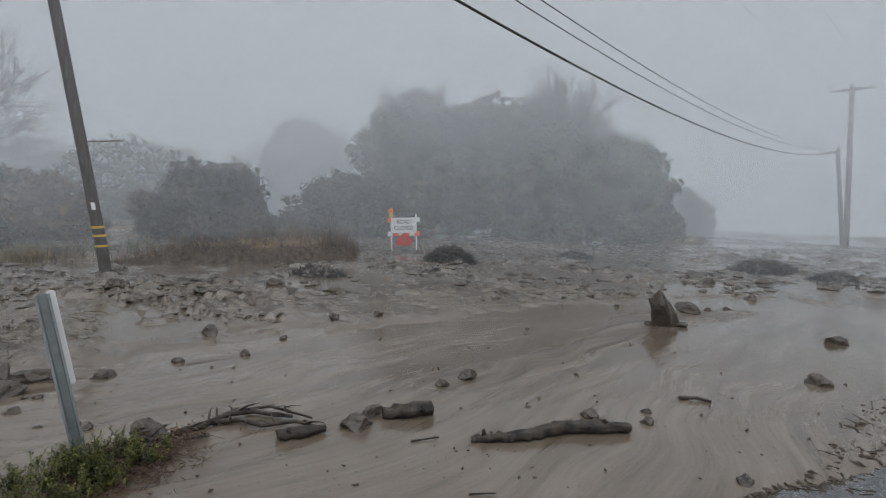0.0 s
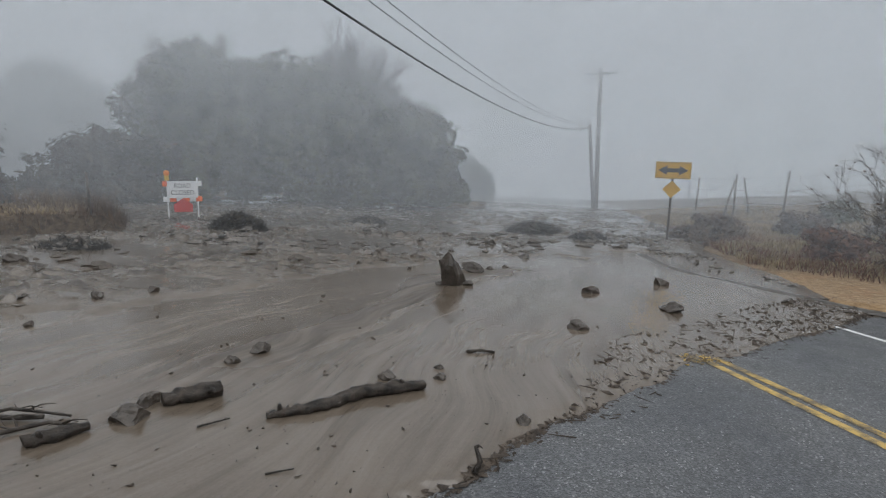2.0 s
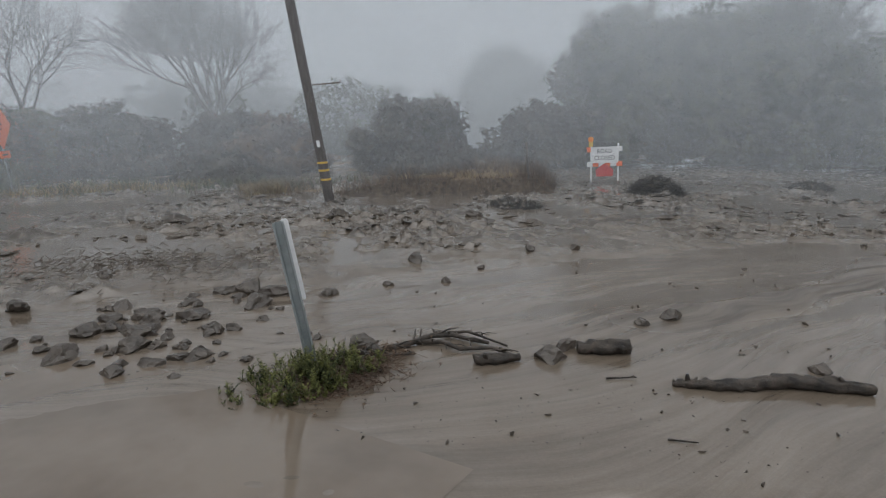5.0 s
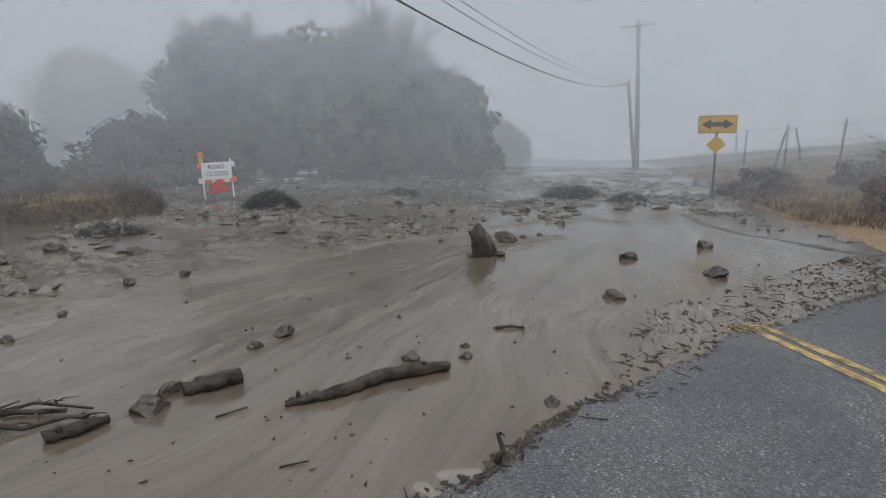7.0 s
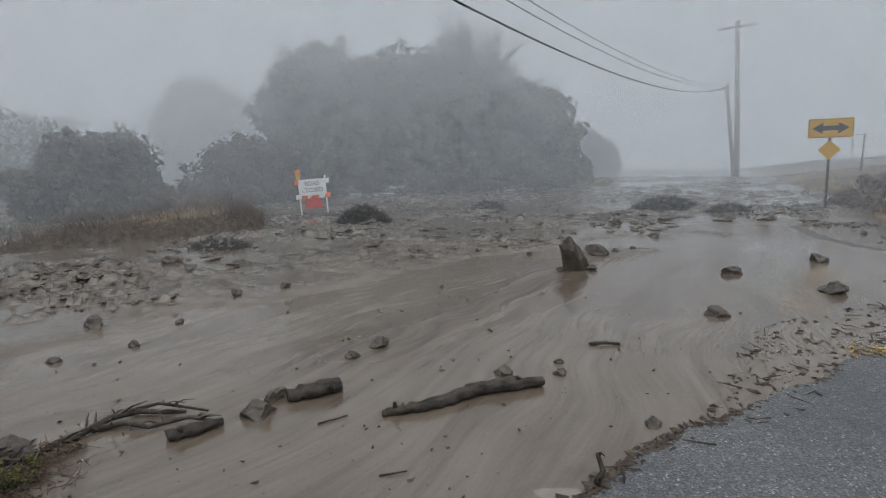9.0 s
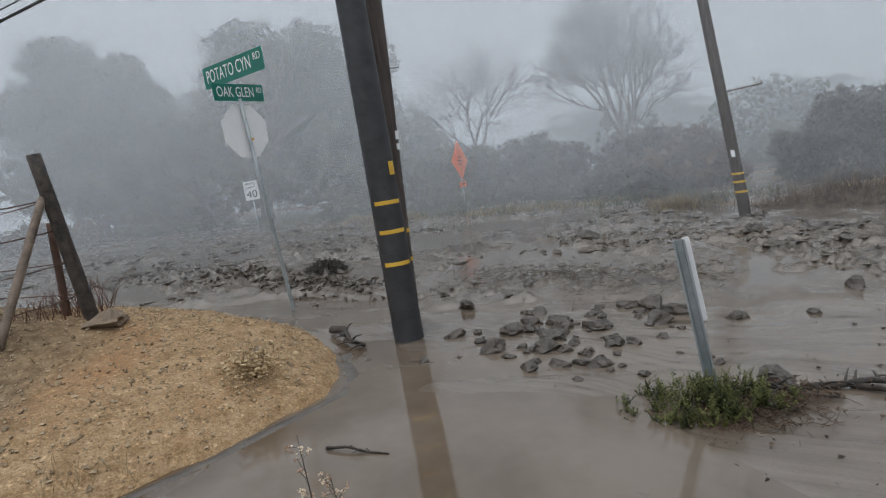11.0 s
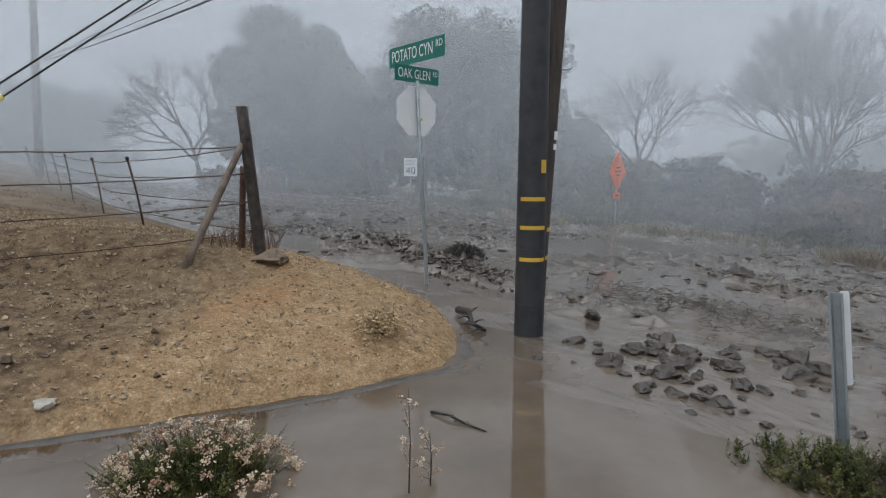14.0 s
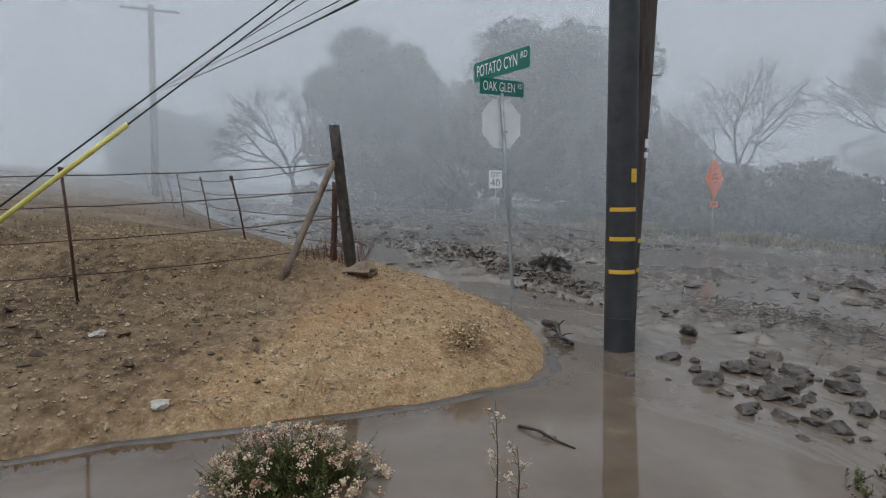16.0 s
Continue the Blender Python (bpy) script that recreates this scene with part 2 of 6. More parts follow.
def asphalt_material():
    m, nt, bsdf, _ = node_material("asphalt")
    vec = nt.nodes.new("ShaderNodeTexCoord").outputs["Object"]
    vor = nt.nodes.new("ShaderNodeTexVoronoi")
    vor.inputs["Scale"].default_value = 75
    nt.links.new(vec, vor.inputs["Vector"])
    stones = ramp(nt, vor.outputs["Color"], (0.0, (0.035, 0.037, 0.04)), (0.5, (0.085, 0.088, 0.092)), (0.85, (0.15, 0.155, 0.16)), (0.98, (0.4, 0.4, 0.4)))
    big = ramp(nt, noise_node(nt, vec, 0.8, 6, 0.65), (0.35, (0.75, 0.76, 0.78)), (0.62, (1.15, 1.14, 1.12)))
    nt.links.new(mix_col(nt, 1.0, stones, big, "MULTIPLY"), bsdf.inputs["Base Color"])
    nt.links.new(ramp(nt, noise_node(nt, vec, 1.6, 5, 0.6), (0.35, (0.32,) * 3), (0.65, (0.6,) * 3)), bsdf.inputs["Roughness"])
    bump(nt, bsdf, vor.outputs["Distance"], 0.6, 0.006)
    return m


def earth_material():
    """Dry hill ground: pale grass thatch over brown soil, granite sand by the verge."""
    m, nt, bsdf, _ = node_material("earth")
    vec = nt.nodes.new("ShaderNodeTexCoord").outputs["Object"]
    att = nt.nodes.new("ShaderNodeAttribute")
    att.attribute_name = "sand"
    big, mid, fine = noise_node(nt, vec, 0.7, 5, 0.6), noise_node(nt, vec, 7, 5, 0.65), noise_node(nt, vec, 55, 3, 0.7)
    soil = ramp(nt, math_node(nt, "ADD", math_node(nt, "MULTIPLY", big, 0.4), math_node(nt, "MULTIPLY", mid, 0.6)),
                (0.39, (0.05, 0.034, 0.021)), (0.5, (0.143, 0.098, 0.058)), (0.62, (0.225, 0.167, 0.1)), (0.72, (0.215, 0.182, 0.102)))
    sand = ramp(nt, math_node(nt, "ADD", math_node(nt, "MULTIPLY", mid, 0.5), math_node(nt, "MULTIPLY", fine, 0.5)),
                (0.37, (0.17, 0.105, 0.051)), (0.5, (0.295, 0.196, 0.106)), (0.64, (0.42, 0.308, 0.19)))
    sand = mix_col(nt, ramp(nt, big, (0.55, (0, 0, 0)), (0.68, (0.6, 0.6, 0.6))), sand, (0.29, 0.155, 0.075))
    vor = nt.nodes.new("ShaderNodeTexVoronoi")
    vor.inputs["Scale"].default_value = 42
    nt.links.new(vec, vor.inputs["Vector"])
    grit = ramp(nt, vor.outputs["Color"], (0.0, (0.72, 0.7, 0.67)), (0.3, (0.93, 0.92, 0.91)), (0.75, (1.05, 1.05, 1.04)), (0.93, (1.5, 1.5, 1.5)))
    col = mix_col(nt, 1.0, mix_col(nt, att.outputs["Fac"], soil, sand), grit, "MULTIPLY")
    # Darker brown soil tone on the far bank's face.
    face_att = nt.nodes.new("ShaderNodeAttribute")
    face_att.attribute_name = "bank_face_dark"
    face_tone = ramp(nt, mid, (0.38, (0.03, 0.022, 0.016)), (0.6, (0.095, 0.071, 0.05)))
    col = mix_col(nt, face_att.outputs["Fac"], col, face_tone)
    nt.links.new(col, bsdf.inputs["Base Color"])
    bsdf.inputs["Roughness"].default_value = 0.88
    bsdf.inputs["Specular IOR Level"].default_value = 0.2
    bump(nt, bsdf, math_node(nt, "ADD", math_node(nt, "ADD", mid, fine), vor.outputs["Distance"]), 0.45, 0.012)
    return m


def leaf_material(name, dark, light, clump=0.8):
    m, nt, bsdf, _ = node_material(name)
    rnd = nt.nodes.new("ShaderNodeNewGeometry").outputs["Random Per Island"]
    vec = nt.nodes.new("ShaderNodeTexCoord").outputs["Object"]
    # Besides random leaf tone, clump noise puts crown lobe shading into the colour.
    f = math_node(nt, "ADD", math_node(nt, "MULTIPLY", rnd, 0.25), math_node(nt, "MULTIPLY", ramp(nt, noise_node(nt, vec, clump, 3), (0.35, (0, 0, 0)), (0.65, (1, 1, 1))), 0.75))
    nt.links.new(ramp(nt, f, (0.2, dark), (0.8, light)), bsdf.inputs["Base Color"])
    bsdf.inputs["Roughness"].default_value = 0.7
    bsdf.inputs["Specular IOR Level"].default_value = 0.2
    return m


def haze_sheet_material(name, cover):
    """A translucent sheet standing in for haze in the air; normals turned up so it takes the sky's tone."""
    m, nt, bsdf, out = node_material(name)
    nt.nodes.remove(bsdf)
    # Normals forced up and down, so upright sheets shade like the open sky.
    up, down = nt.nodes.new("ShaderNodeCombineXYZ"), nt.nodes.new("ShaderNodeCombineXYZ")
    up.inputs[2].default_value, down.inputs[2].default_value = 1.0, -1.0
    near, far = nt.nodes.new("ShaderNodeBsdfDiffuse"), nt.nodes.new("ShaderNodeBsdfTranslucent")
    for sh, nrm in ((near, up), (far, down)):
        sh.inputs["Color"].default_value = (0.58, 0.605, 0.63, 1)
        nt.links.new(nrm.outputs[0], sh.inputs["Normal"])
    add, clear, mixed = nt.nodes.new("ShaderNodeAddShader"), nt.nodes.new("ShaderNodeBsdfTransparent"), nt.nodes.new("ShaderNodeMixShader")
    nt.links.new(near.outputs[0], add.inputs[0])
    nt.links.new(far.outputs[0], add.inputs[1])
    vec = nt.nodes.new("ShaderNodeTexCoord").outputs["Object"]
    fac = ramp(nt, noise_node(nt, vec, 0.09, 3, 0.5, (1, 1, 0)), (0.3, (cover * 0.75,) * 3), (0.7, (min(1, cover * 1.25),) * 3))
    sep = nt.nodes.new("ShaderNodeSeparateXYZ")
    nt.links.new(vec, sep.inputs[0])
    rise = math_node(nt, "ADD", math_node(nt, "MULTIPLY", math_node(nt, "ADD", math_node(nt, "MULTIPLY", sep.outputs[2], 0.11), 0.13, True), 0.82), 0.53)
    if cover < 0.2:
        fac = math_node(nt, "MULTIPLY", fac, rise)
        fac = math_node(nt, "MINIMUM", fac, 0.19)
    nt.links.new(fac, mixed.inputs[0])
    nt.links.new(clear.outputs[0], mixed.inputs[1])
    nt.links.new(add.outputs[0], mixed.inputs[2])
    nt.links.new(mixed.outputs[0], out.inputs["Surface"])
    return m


MUD, WATER, ASPHALT, EARTH = mud_material(), water_material(), asphalt_material(), earth_material()
BARK = surface("grey_bark", (0.05, 0.042, 0.035), (0.13, 0.11, 0.09), 4, 30, (0.75, 0.95), 0.5, 0.03)
TWIG = surface("bare_twigs", (0.03, 0.024, 0.02), (0.08, 0.063, 0.052), 4, 30, (0.8, 0.95), 0.2, 0.01)
LEAF_OAK = leaf_material("oak_leaves", (0.02, 0.023, 0.011), (0.085, 0.089, 0.044))
LEAF_PALE = leaf_material("pale_leaves", (0.05, 0.06, 0.035), (0.12, 0.13, 0.075))
LEAF_RUST = leaf_material("rusty_leaves", (0.065, 0.042, 0.03), (0.14, 0.095, 0.065))
LEAF_RED = leaf_material("red_brown_stems", (0.07, 0.032, 0.022), (0.18, 0.085, 0.054), 3)
DRY_GRASS = leaf_material("dry_grass", (0.15, 0.11, 0.06), (0.38, 0.29, 0.165), 2)
GREEN_GRASS = leaf_material("green_herb", (0.018, 0.025, 0.008), (0.135, 0.14, 0.043), 9)
LEAF_DARK = leaf_material("dark_brown_leaves", (0.026, 0.023, 0.017), (0.07, 0.061, 0.046))
MUDDY = surface("muddy_asphalt", (0.045, 0.04, 0.035), (0.12, 0.105, 0.09), 5, 45, (0.25, 0.55), 0.5, 0.01)
POLE_WOOD = surface("pole_wood", (0.04, 0.031, 0.026), (0.1, 0.08, 0.068), 3, 26, (0.7, 0.9), 0.5, 0.01, 0, (8, 8, 0))
GREY_POLE = surface("grey_pole_wood", (0.1, 0.09, 0.085), (0.2, 0.185, 0.175), 3, 26, (0.7, 0.9), 0.4, 0.01)
WRAP = surface("black_wrap", (0.019, 0.02, 0.022), (0.048, 0.049, 0.053), 5, 45, (0.45, 0.7), 0.5, 0.01)
CABLE = surface("cable_black", (0.02, 0.02, 0.022), (0.05, 0.05, 0.052), 5, 45, (0.5, 0.7), 0)
GALV = surface("galvanised_steel", (0.25, 0.28, 0.29), (0.42, 0.45, 0.46), 5, 60, (0.4, 0.6), 0.15, 0.003, 0.5)
RUST = surface("rusty_steel", (0.045, 0.024, 0.018), (0.12, 0.065, 0.045), 12, 80, (0.7, 0.9), 0.4, 0.004, 0.2)
WHITE = surface("white_sheeting", (0.78, 0.79, 0.8), (0.9, 0.9, 0.9), 4, 50, (0.4, 0.55), 0.05, 0.002)
ROCK = surface("wet_rock", (0.024, 0.019, 0.015), (0.1, 0.082, 0.066), 5, 40, (0.22, 0.55), 0.6, 0.02, 0, None, (0.35, 0.65), 0.25)
DARK_WOOD = surface("wet_wood", (0.008, 0.006, 0.0045), (0.082, 0.064, 0.05), 13, 85, (0.35, 0.7), 1.0, 0.03, 0, (1, 1, 0), (0.38, 0.64), 0.15)

# ---- the ground ----
MUD_EDGE = [(-2.4, 0.2), (-1.2, 2.2), (0.14, 2.96), (0.83, 3.38), (1.18, 3.74), (1.64, 3.97), (2.32, 4.3), (3.01, 4.8), (3.72, 5.28), (4.7, 5.62), (5.82, 6.3), (7.2, 7.05), (8.6, 7.9), (10.5, 9.0), (11.0, 12.0), (12.0, 16.6), (14.8, 26.0), (20.4, 40.0), (27, 60)]
VERGE = [(10.6, -30), (9.9, 2), (9.5, 6), (9.0, 7.05), (8.5, 7.5), (8.0, 8.0), (7.85, 8.7), (8.4, 9.5), (8.95, 10.4), (9.3, 11.9), (9.7, 13.9), (10.6, 16.2), (11.4, 18.7), (14.2, 26), (19.5, 40), (26.5, 60)]
ROUGH_EDGE = [(26, 24), (12.0, 16.8), (9.0, 14.6), (6.9, 13.4), (4.06, 13.3), (0.31, 11.1), (-1.23, 10.1), (-2.3, 8.35), (-2.93, 7.55), (-4.47, 6.6), (-5.3, 5.2), (-6.4, 3.8), (-7.2, 2.5), (-8.5, 1.97), (-9.66, 0.8), (-10.4, -0.8), (-11.4, -2.3), (-16, -6.0), (-26, -12.5)]
SAND_EDGE = [(-2.4, -6.0), (-3.0, -4.2), (-3.4, -3.25), (-3.7, -2.6), (-3.98, -1.8), (-4.27, -0.92), (-4.5, -0.4), (-4.85, 0.1), (-5.12, 0.6), (-5.5, 0.8), (-6.27, 0.88), (-7.0, 0.82), (-7.6, 0.65), (-8.6, 0.1), (-9.86, -0.78), (-12, -3.2), (-16.5, -7.0), (-27, -13.6), (-60, -34)]
FAR_BANK = [(-60, -10), (-30, -5.0), (-26, 0.5), (-19.5, 4.3), (-16.7, 7.3), (-14.6, 9.7), (-12.2, 10.9), (-10.0, 11.9), (-6.7, 13.5), (-5.0, 14.9), (-5.6, 17.5), (-8.5, 24), (-7, 28.5), (8, 29.5), (12, 45), (14, 80)]


def lie(x, y):
    """The tilt of the whole place: it falls to the north and east; the pool by the sand is level."""
    p = -0.0367 * np.clip(x, -80, 80) - 0.0489 * np.clip(y, -80, 80)
    w = smooth(2.8, 1.5, y) * smooth(-7.4, -6.2, x) * smooth(-0.6, -2.0, x)
    return p + w * (0.115 - p)


def ground_height(x, y):
    """The lie of the land: a drowned road between a sandy hill, a far bank and a grassy slope."""
    n = fbm(x, y, 0.35, 4, 3)
    z = np.full(np.shape(x), -0.1)
    d = line_side(x, y, SAND_EDGE) + 0.05 * fbm(x, y, 2.2, 3, 7)
    hill = 0.05 * smooth(0, 0.1, d) + 0.6 * (1 - np.exp(-np.maximum(d, 0) / 1.1)) + 0.085 * np.maximum(0, d - 1.5) + 0.05 * n * smooth(0.3, 2, d)
    hill = np.minimum(hill, 3.2 + 0.1 * n)
    z = np.where(d > -0.35, np.maximum(z, -0.1 + 0.1 * smooth(-0.35, 0, d) + hill), z)
    e = -line_side(x, y, VERGE) + 0.12 * n
    right = e > 0
    slope = 0.02 + 0.105 * np.maximum(e - 0.5, 0) + 0.07 * n * smooth(1, 4, e)
    z = np.where(right, np.maximum(z, np.minimum(slope, 6.0) * smooth(0, 0.5, e) - 0.1 * (1 - smooth(0, 0.5, e))), z)
    b = line_side(x, y, FAR_BANK)
    tall = smooth(-11.0, -8.8, x) * smooth(24, 17, y) * 0.42 + 0.12
    bank = tall * smooth(0.0, 0.9, b + 0.25 * n) + 0.05 * n * smooth(0.5, 2, b)
    z = np.where(b > 0, np.maximum(z, -0.1 + 0.1 * smooth(0, 0.3, b) + bank), z)
    return z + lie(x, y)


FAN_RIDGE = [(3.4, 11.4), (1.7, 10.3), (0.6, 8.3), (0.0, 6.9), (-0.7, 5.9), (-1.3, 5.2)]


def flow_ways(x, y):
    """Bearing and distance from the mouth of the flow, and the thick tongue of ribbed silt."""
    a = np.arctan2((x - 6.0) * 0.79 - (y - 15.0) * 0.61, -(x - 6.0) * 0.61 - (y - 15.0) * 0.79) + 0.06 * fbm(x, y, 0.25, 3, 33)
    side = line_side(x, y, FAN_RIDGE) + 0.22 * fbm(x, y, 0.7, 3, 34)
    tongue = smooth(-0.95, -0.1, side) * smooth(0.5, 0.2, side) * smooth(4.6, 5.8, y) * smooth(12.2, 11.0, y)
    return a, np.hypot(x - 6.0, y - 15.0), tongue


def mud_parts(x, y):
    """The mud's surface, how clotted it is, and where water stands in it."""
    r = np.hypot(x, y)
    wob = 0.14 * fbm(x, y, 1.1, 4, 11)
    e = line_side(x, y, MUD_EDGE) + wob * 0.7
    rough = line_side(x, y, ROUGH_EDGE) * -1 + 0.55 * fbm(x, y, 0.55, 4, 21)
    clot = smooth(-0.25, 0.9, rough)
    thin = -0.05 + 0.07 * smooth(-0.1, 0.3, e) - 0.035 * smooth(1.7, 0.5, y + 0.3 * fbm(x, y, 0.6, 3, 12)) * smooth(-0.8, -2.0, x) * smooth(-7.4, -6.2, x)
    ca, sa = math.cos(radians(62)), math.sin(radians(62))
    along, across = x * ca + y * sa, -x * sa + y * ca
    ripples = 0.010 * fbm(along * 0.35, across * 2.2, 1.0, 3, 31) * smooth(0.3, 1.5, e)
    way, far, tongue = flow_ways(x, y)
    ripples = ripples + tongue * (0.025 + 0.026 * fbm(way * 34, far * 0.4, 1.0, 3, 35))
    lump = 1 - np.abs(fbm(along * 1.5, across * 0.8, 1.3, 4, 41))
    heavy = smooth(-0.3, 0.15, fbm(x, y, 0.42, 4, 90))
    clods = np.maximum(fbm(x, y * 1.3, 4.6, 4, 51), -0.4)
    pile = 0.02 + 0.07 * lump + (0.02 + 0.075 * heavy) * clods + 0.03 * heavy + 0.06 * fbm(x, y, 0.45, 3, 61)
    sheet = 0.08 + 0.03 * fbm(x, y, 0.3, 2, 62)
    pool = smooth(0.022, -0.004, pile - sheet)
    pile = np.maximum(pile, sheet)
    pile += 0.025 * smooth(0.0, 0.12, rough) / np.maximum(clot, 0.2)
    fade = 1 - 0.5 * smooth(22, 45, r)
    return thin + ripples * (1 - clot) + clot * pile * fade + lie(x, y), np.clip(clot, 0, 1), pool * clot


def mud_height(x, y):
    """The mud's surface and how clotted it is."""
    return mud_parts(x, y)[:2]


def polar_sheet(r0, r1, nr, a0, a1, na, height):
    """A sheet of ground about the origin, finer near by; a is the bearing from +y, to the left."""
    rr = r0 * (r1 / r0) ** np.linspace(0, 1, nr)
    aa = np.radians(np.linspace(a0, a1, na))
    r, a = np.meshgrid(rr, aa, indexing="ij")
    x, y = -r * np.sin(a), r * np.cos(a)
    z = height(x, y)
    idx = np.arange(nr * na).reshape(nr, na)
    faces = np.stack([idx[:-1, :-1], idx[:-1, 1:], idx[1:, 1:], idx[1:, :-1]], axis=-1).reshape(-1, 4)[:, ::-1]
    return x.ravel(), y.ravel(), z, faces


gx, gy, gz, gf = polar_sheet(0.3, 420, 390, -180, 180, 620, ground_height)
ground_me = mesh_of("ground", np.stack([gx, gy, gz.ravel()], 1), gf)
shore = line_side(gx, gy, SAND_EDGE)
verge = -line_side(gx, gy, VERGE)
sand_amount = np.maximum(smooth(4.3, 1.7, shore + 0.7 * fbm(gx, gy, 0.9, 4, 5) + np.maximum(0, -1.3 - gy) * 2.0) * smooth(-1.5, -0.3, shore),
                         smooth(2.9, 1.7, verge + 0.5 * fbm(gx, gy, 0.9, 4, 6) + np.clip((gy - 9) * 0.4, 0, 1.3)) * (gx > 6) * smooth(-1.5, -0.3, verge) * smooth(14, 10.5, gy))
ground_me.attributes.new("sand", "FLOAT", "POINT").data.foreach_set("value", sand_amount.astype(np.float32))
# Band along the far bank's face that takes the darker brown.
bank = line_side(gx, gy, FAR_BANK)
bank_face_dark = smooth(-0.6, 0.0, bank) * smooth(1.5, 0.9, bank + 0.35 * fbm(gx, gy, 1.2, 3, 8))
ground_me.attributes.new("bank_face_dark", "FLOAT", "POINT").data.foreach_set("value", bank_face_dark.astype(np.float32))
tagged(part("ground", ground_me, EARTH), "brown hill soil with dry thatch and pale granite sand", "ground", kind="structure")

mx, my, mz, mf = polar_sheet(1.7, 75, 500, -72, 132, 700, lambda x, y: mud_height(x, y)[0])
clotted, pooled = mud_parts(mx, my)[1:]
mud_me = mesh_of("mud", np.stack([mx, my, mz.ravel()], 1), mf)
fan_a, fan_r, tongue = flow_ways(mx, my)
mud_me.attributes.new("flow", "FLOAT_VECTOR", "POINT").data.foreach_set("vector", np.stack([fan_a * 9.0, fan_r, 0 * fan_r], 1).astype(np.float32).ravel())
mud_me.attributes.new("clotted", "FLOAT", "POINT").data.foreach_set("value", clotted.astype(np.float32))
mud_me.attributes.new("pooled", "FLOAT", "POINT").data.foreach_set("value", pooled.astype(np.float32))
mud_me.attributes.new("tongue", "FLOAT", "POINT").data.foreach_set("value", tongue.astype(np.float32))
tagged(part("mud", mud_me, MUD), "wet grey-brown mud and debris flow across the road", "mud", kind="structure")

# road under the mud, with its lines
road_bm = bmesh.new()
xs, ys = np.linspace(-2.6, 9.45, 49), np.linspace(-30, 15, 91)


def road_point(x, y):
    """The road runs nearly north, its crown at the yellow lines."""
    px = x - 0.07 * (y - 5)
    return px, y, float(lie(px, y)) - 0.0015 * (x - 4.1) ** 2


rows = [[road_bm.verts.new(road_point(x, y)) for x in xs] for y in ys]
for r0, r1 in zip(rows[:-1], rows[1:]):
    for k in range(len(xs) - 1):
        road_bm.faces.new((r0[k], r0[k + 1], r1[k + 1], r1[k]))
tagged(part("road", road_bm, ASPHALT), "wet grey asphalt road with coarse stones", "road", kind="structure")

# ---- mist: translucent sheets added in place of haze, one behind another ----
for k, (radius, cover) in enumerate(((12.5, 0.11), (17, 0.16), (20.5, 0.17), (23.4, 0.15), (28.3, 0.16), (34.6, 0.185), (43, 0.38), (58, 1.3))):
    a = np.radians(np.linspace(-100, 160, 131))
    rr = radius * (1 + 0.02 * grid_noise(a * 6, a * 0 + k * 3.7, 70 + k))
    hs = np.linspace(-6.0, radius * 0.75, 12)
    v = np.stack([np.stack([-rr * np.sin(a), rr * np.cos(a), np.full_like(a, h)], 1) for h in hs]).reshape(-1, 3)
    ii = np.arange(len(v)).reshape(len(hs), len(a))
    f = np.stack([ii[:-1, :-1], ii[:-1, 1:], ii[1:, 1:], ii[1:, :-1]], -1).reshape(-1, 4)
    tagged(part("mist", mesh_of("mist", v, f), haze_sheet_material("mist", cover)), "pale translucent sheet standing in for drifting mist", "mist", kind="stuff")

# ---- trees and bushes ----
rng = np.random.default_rng(7)


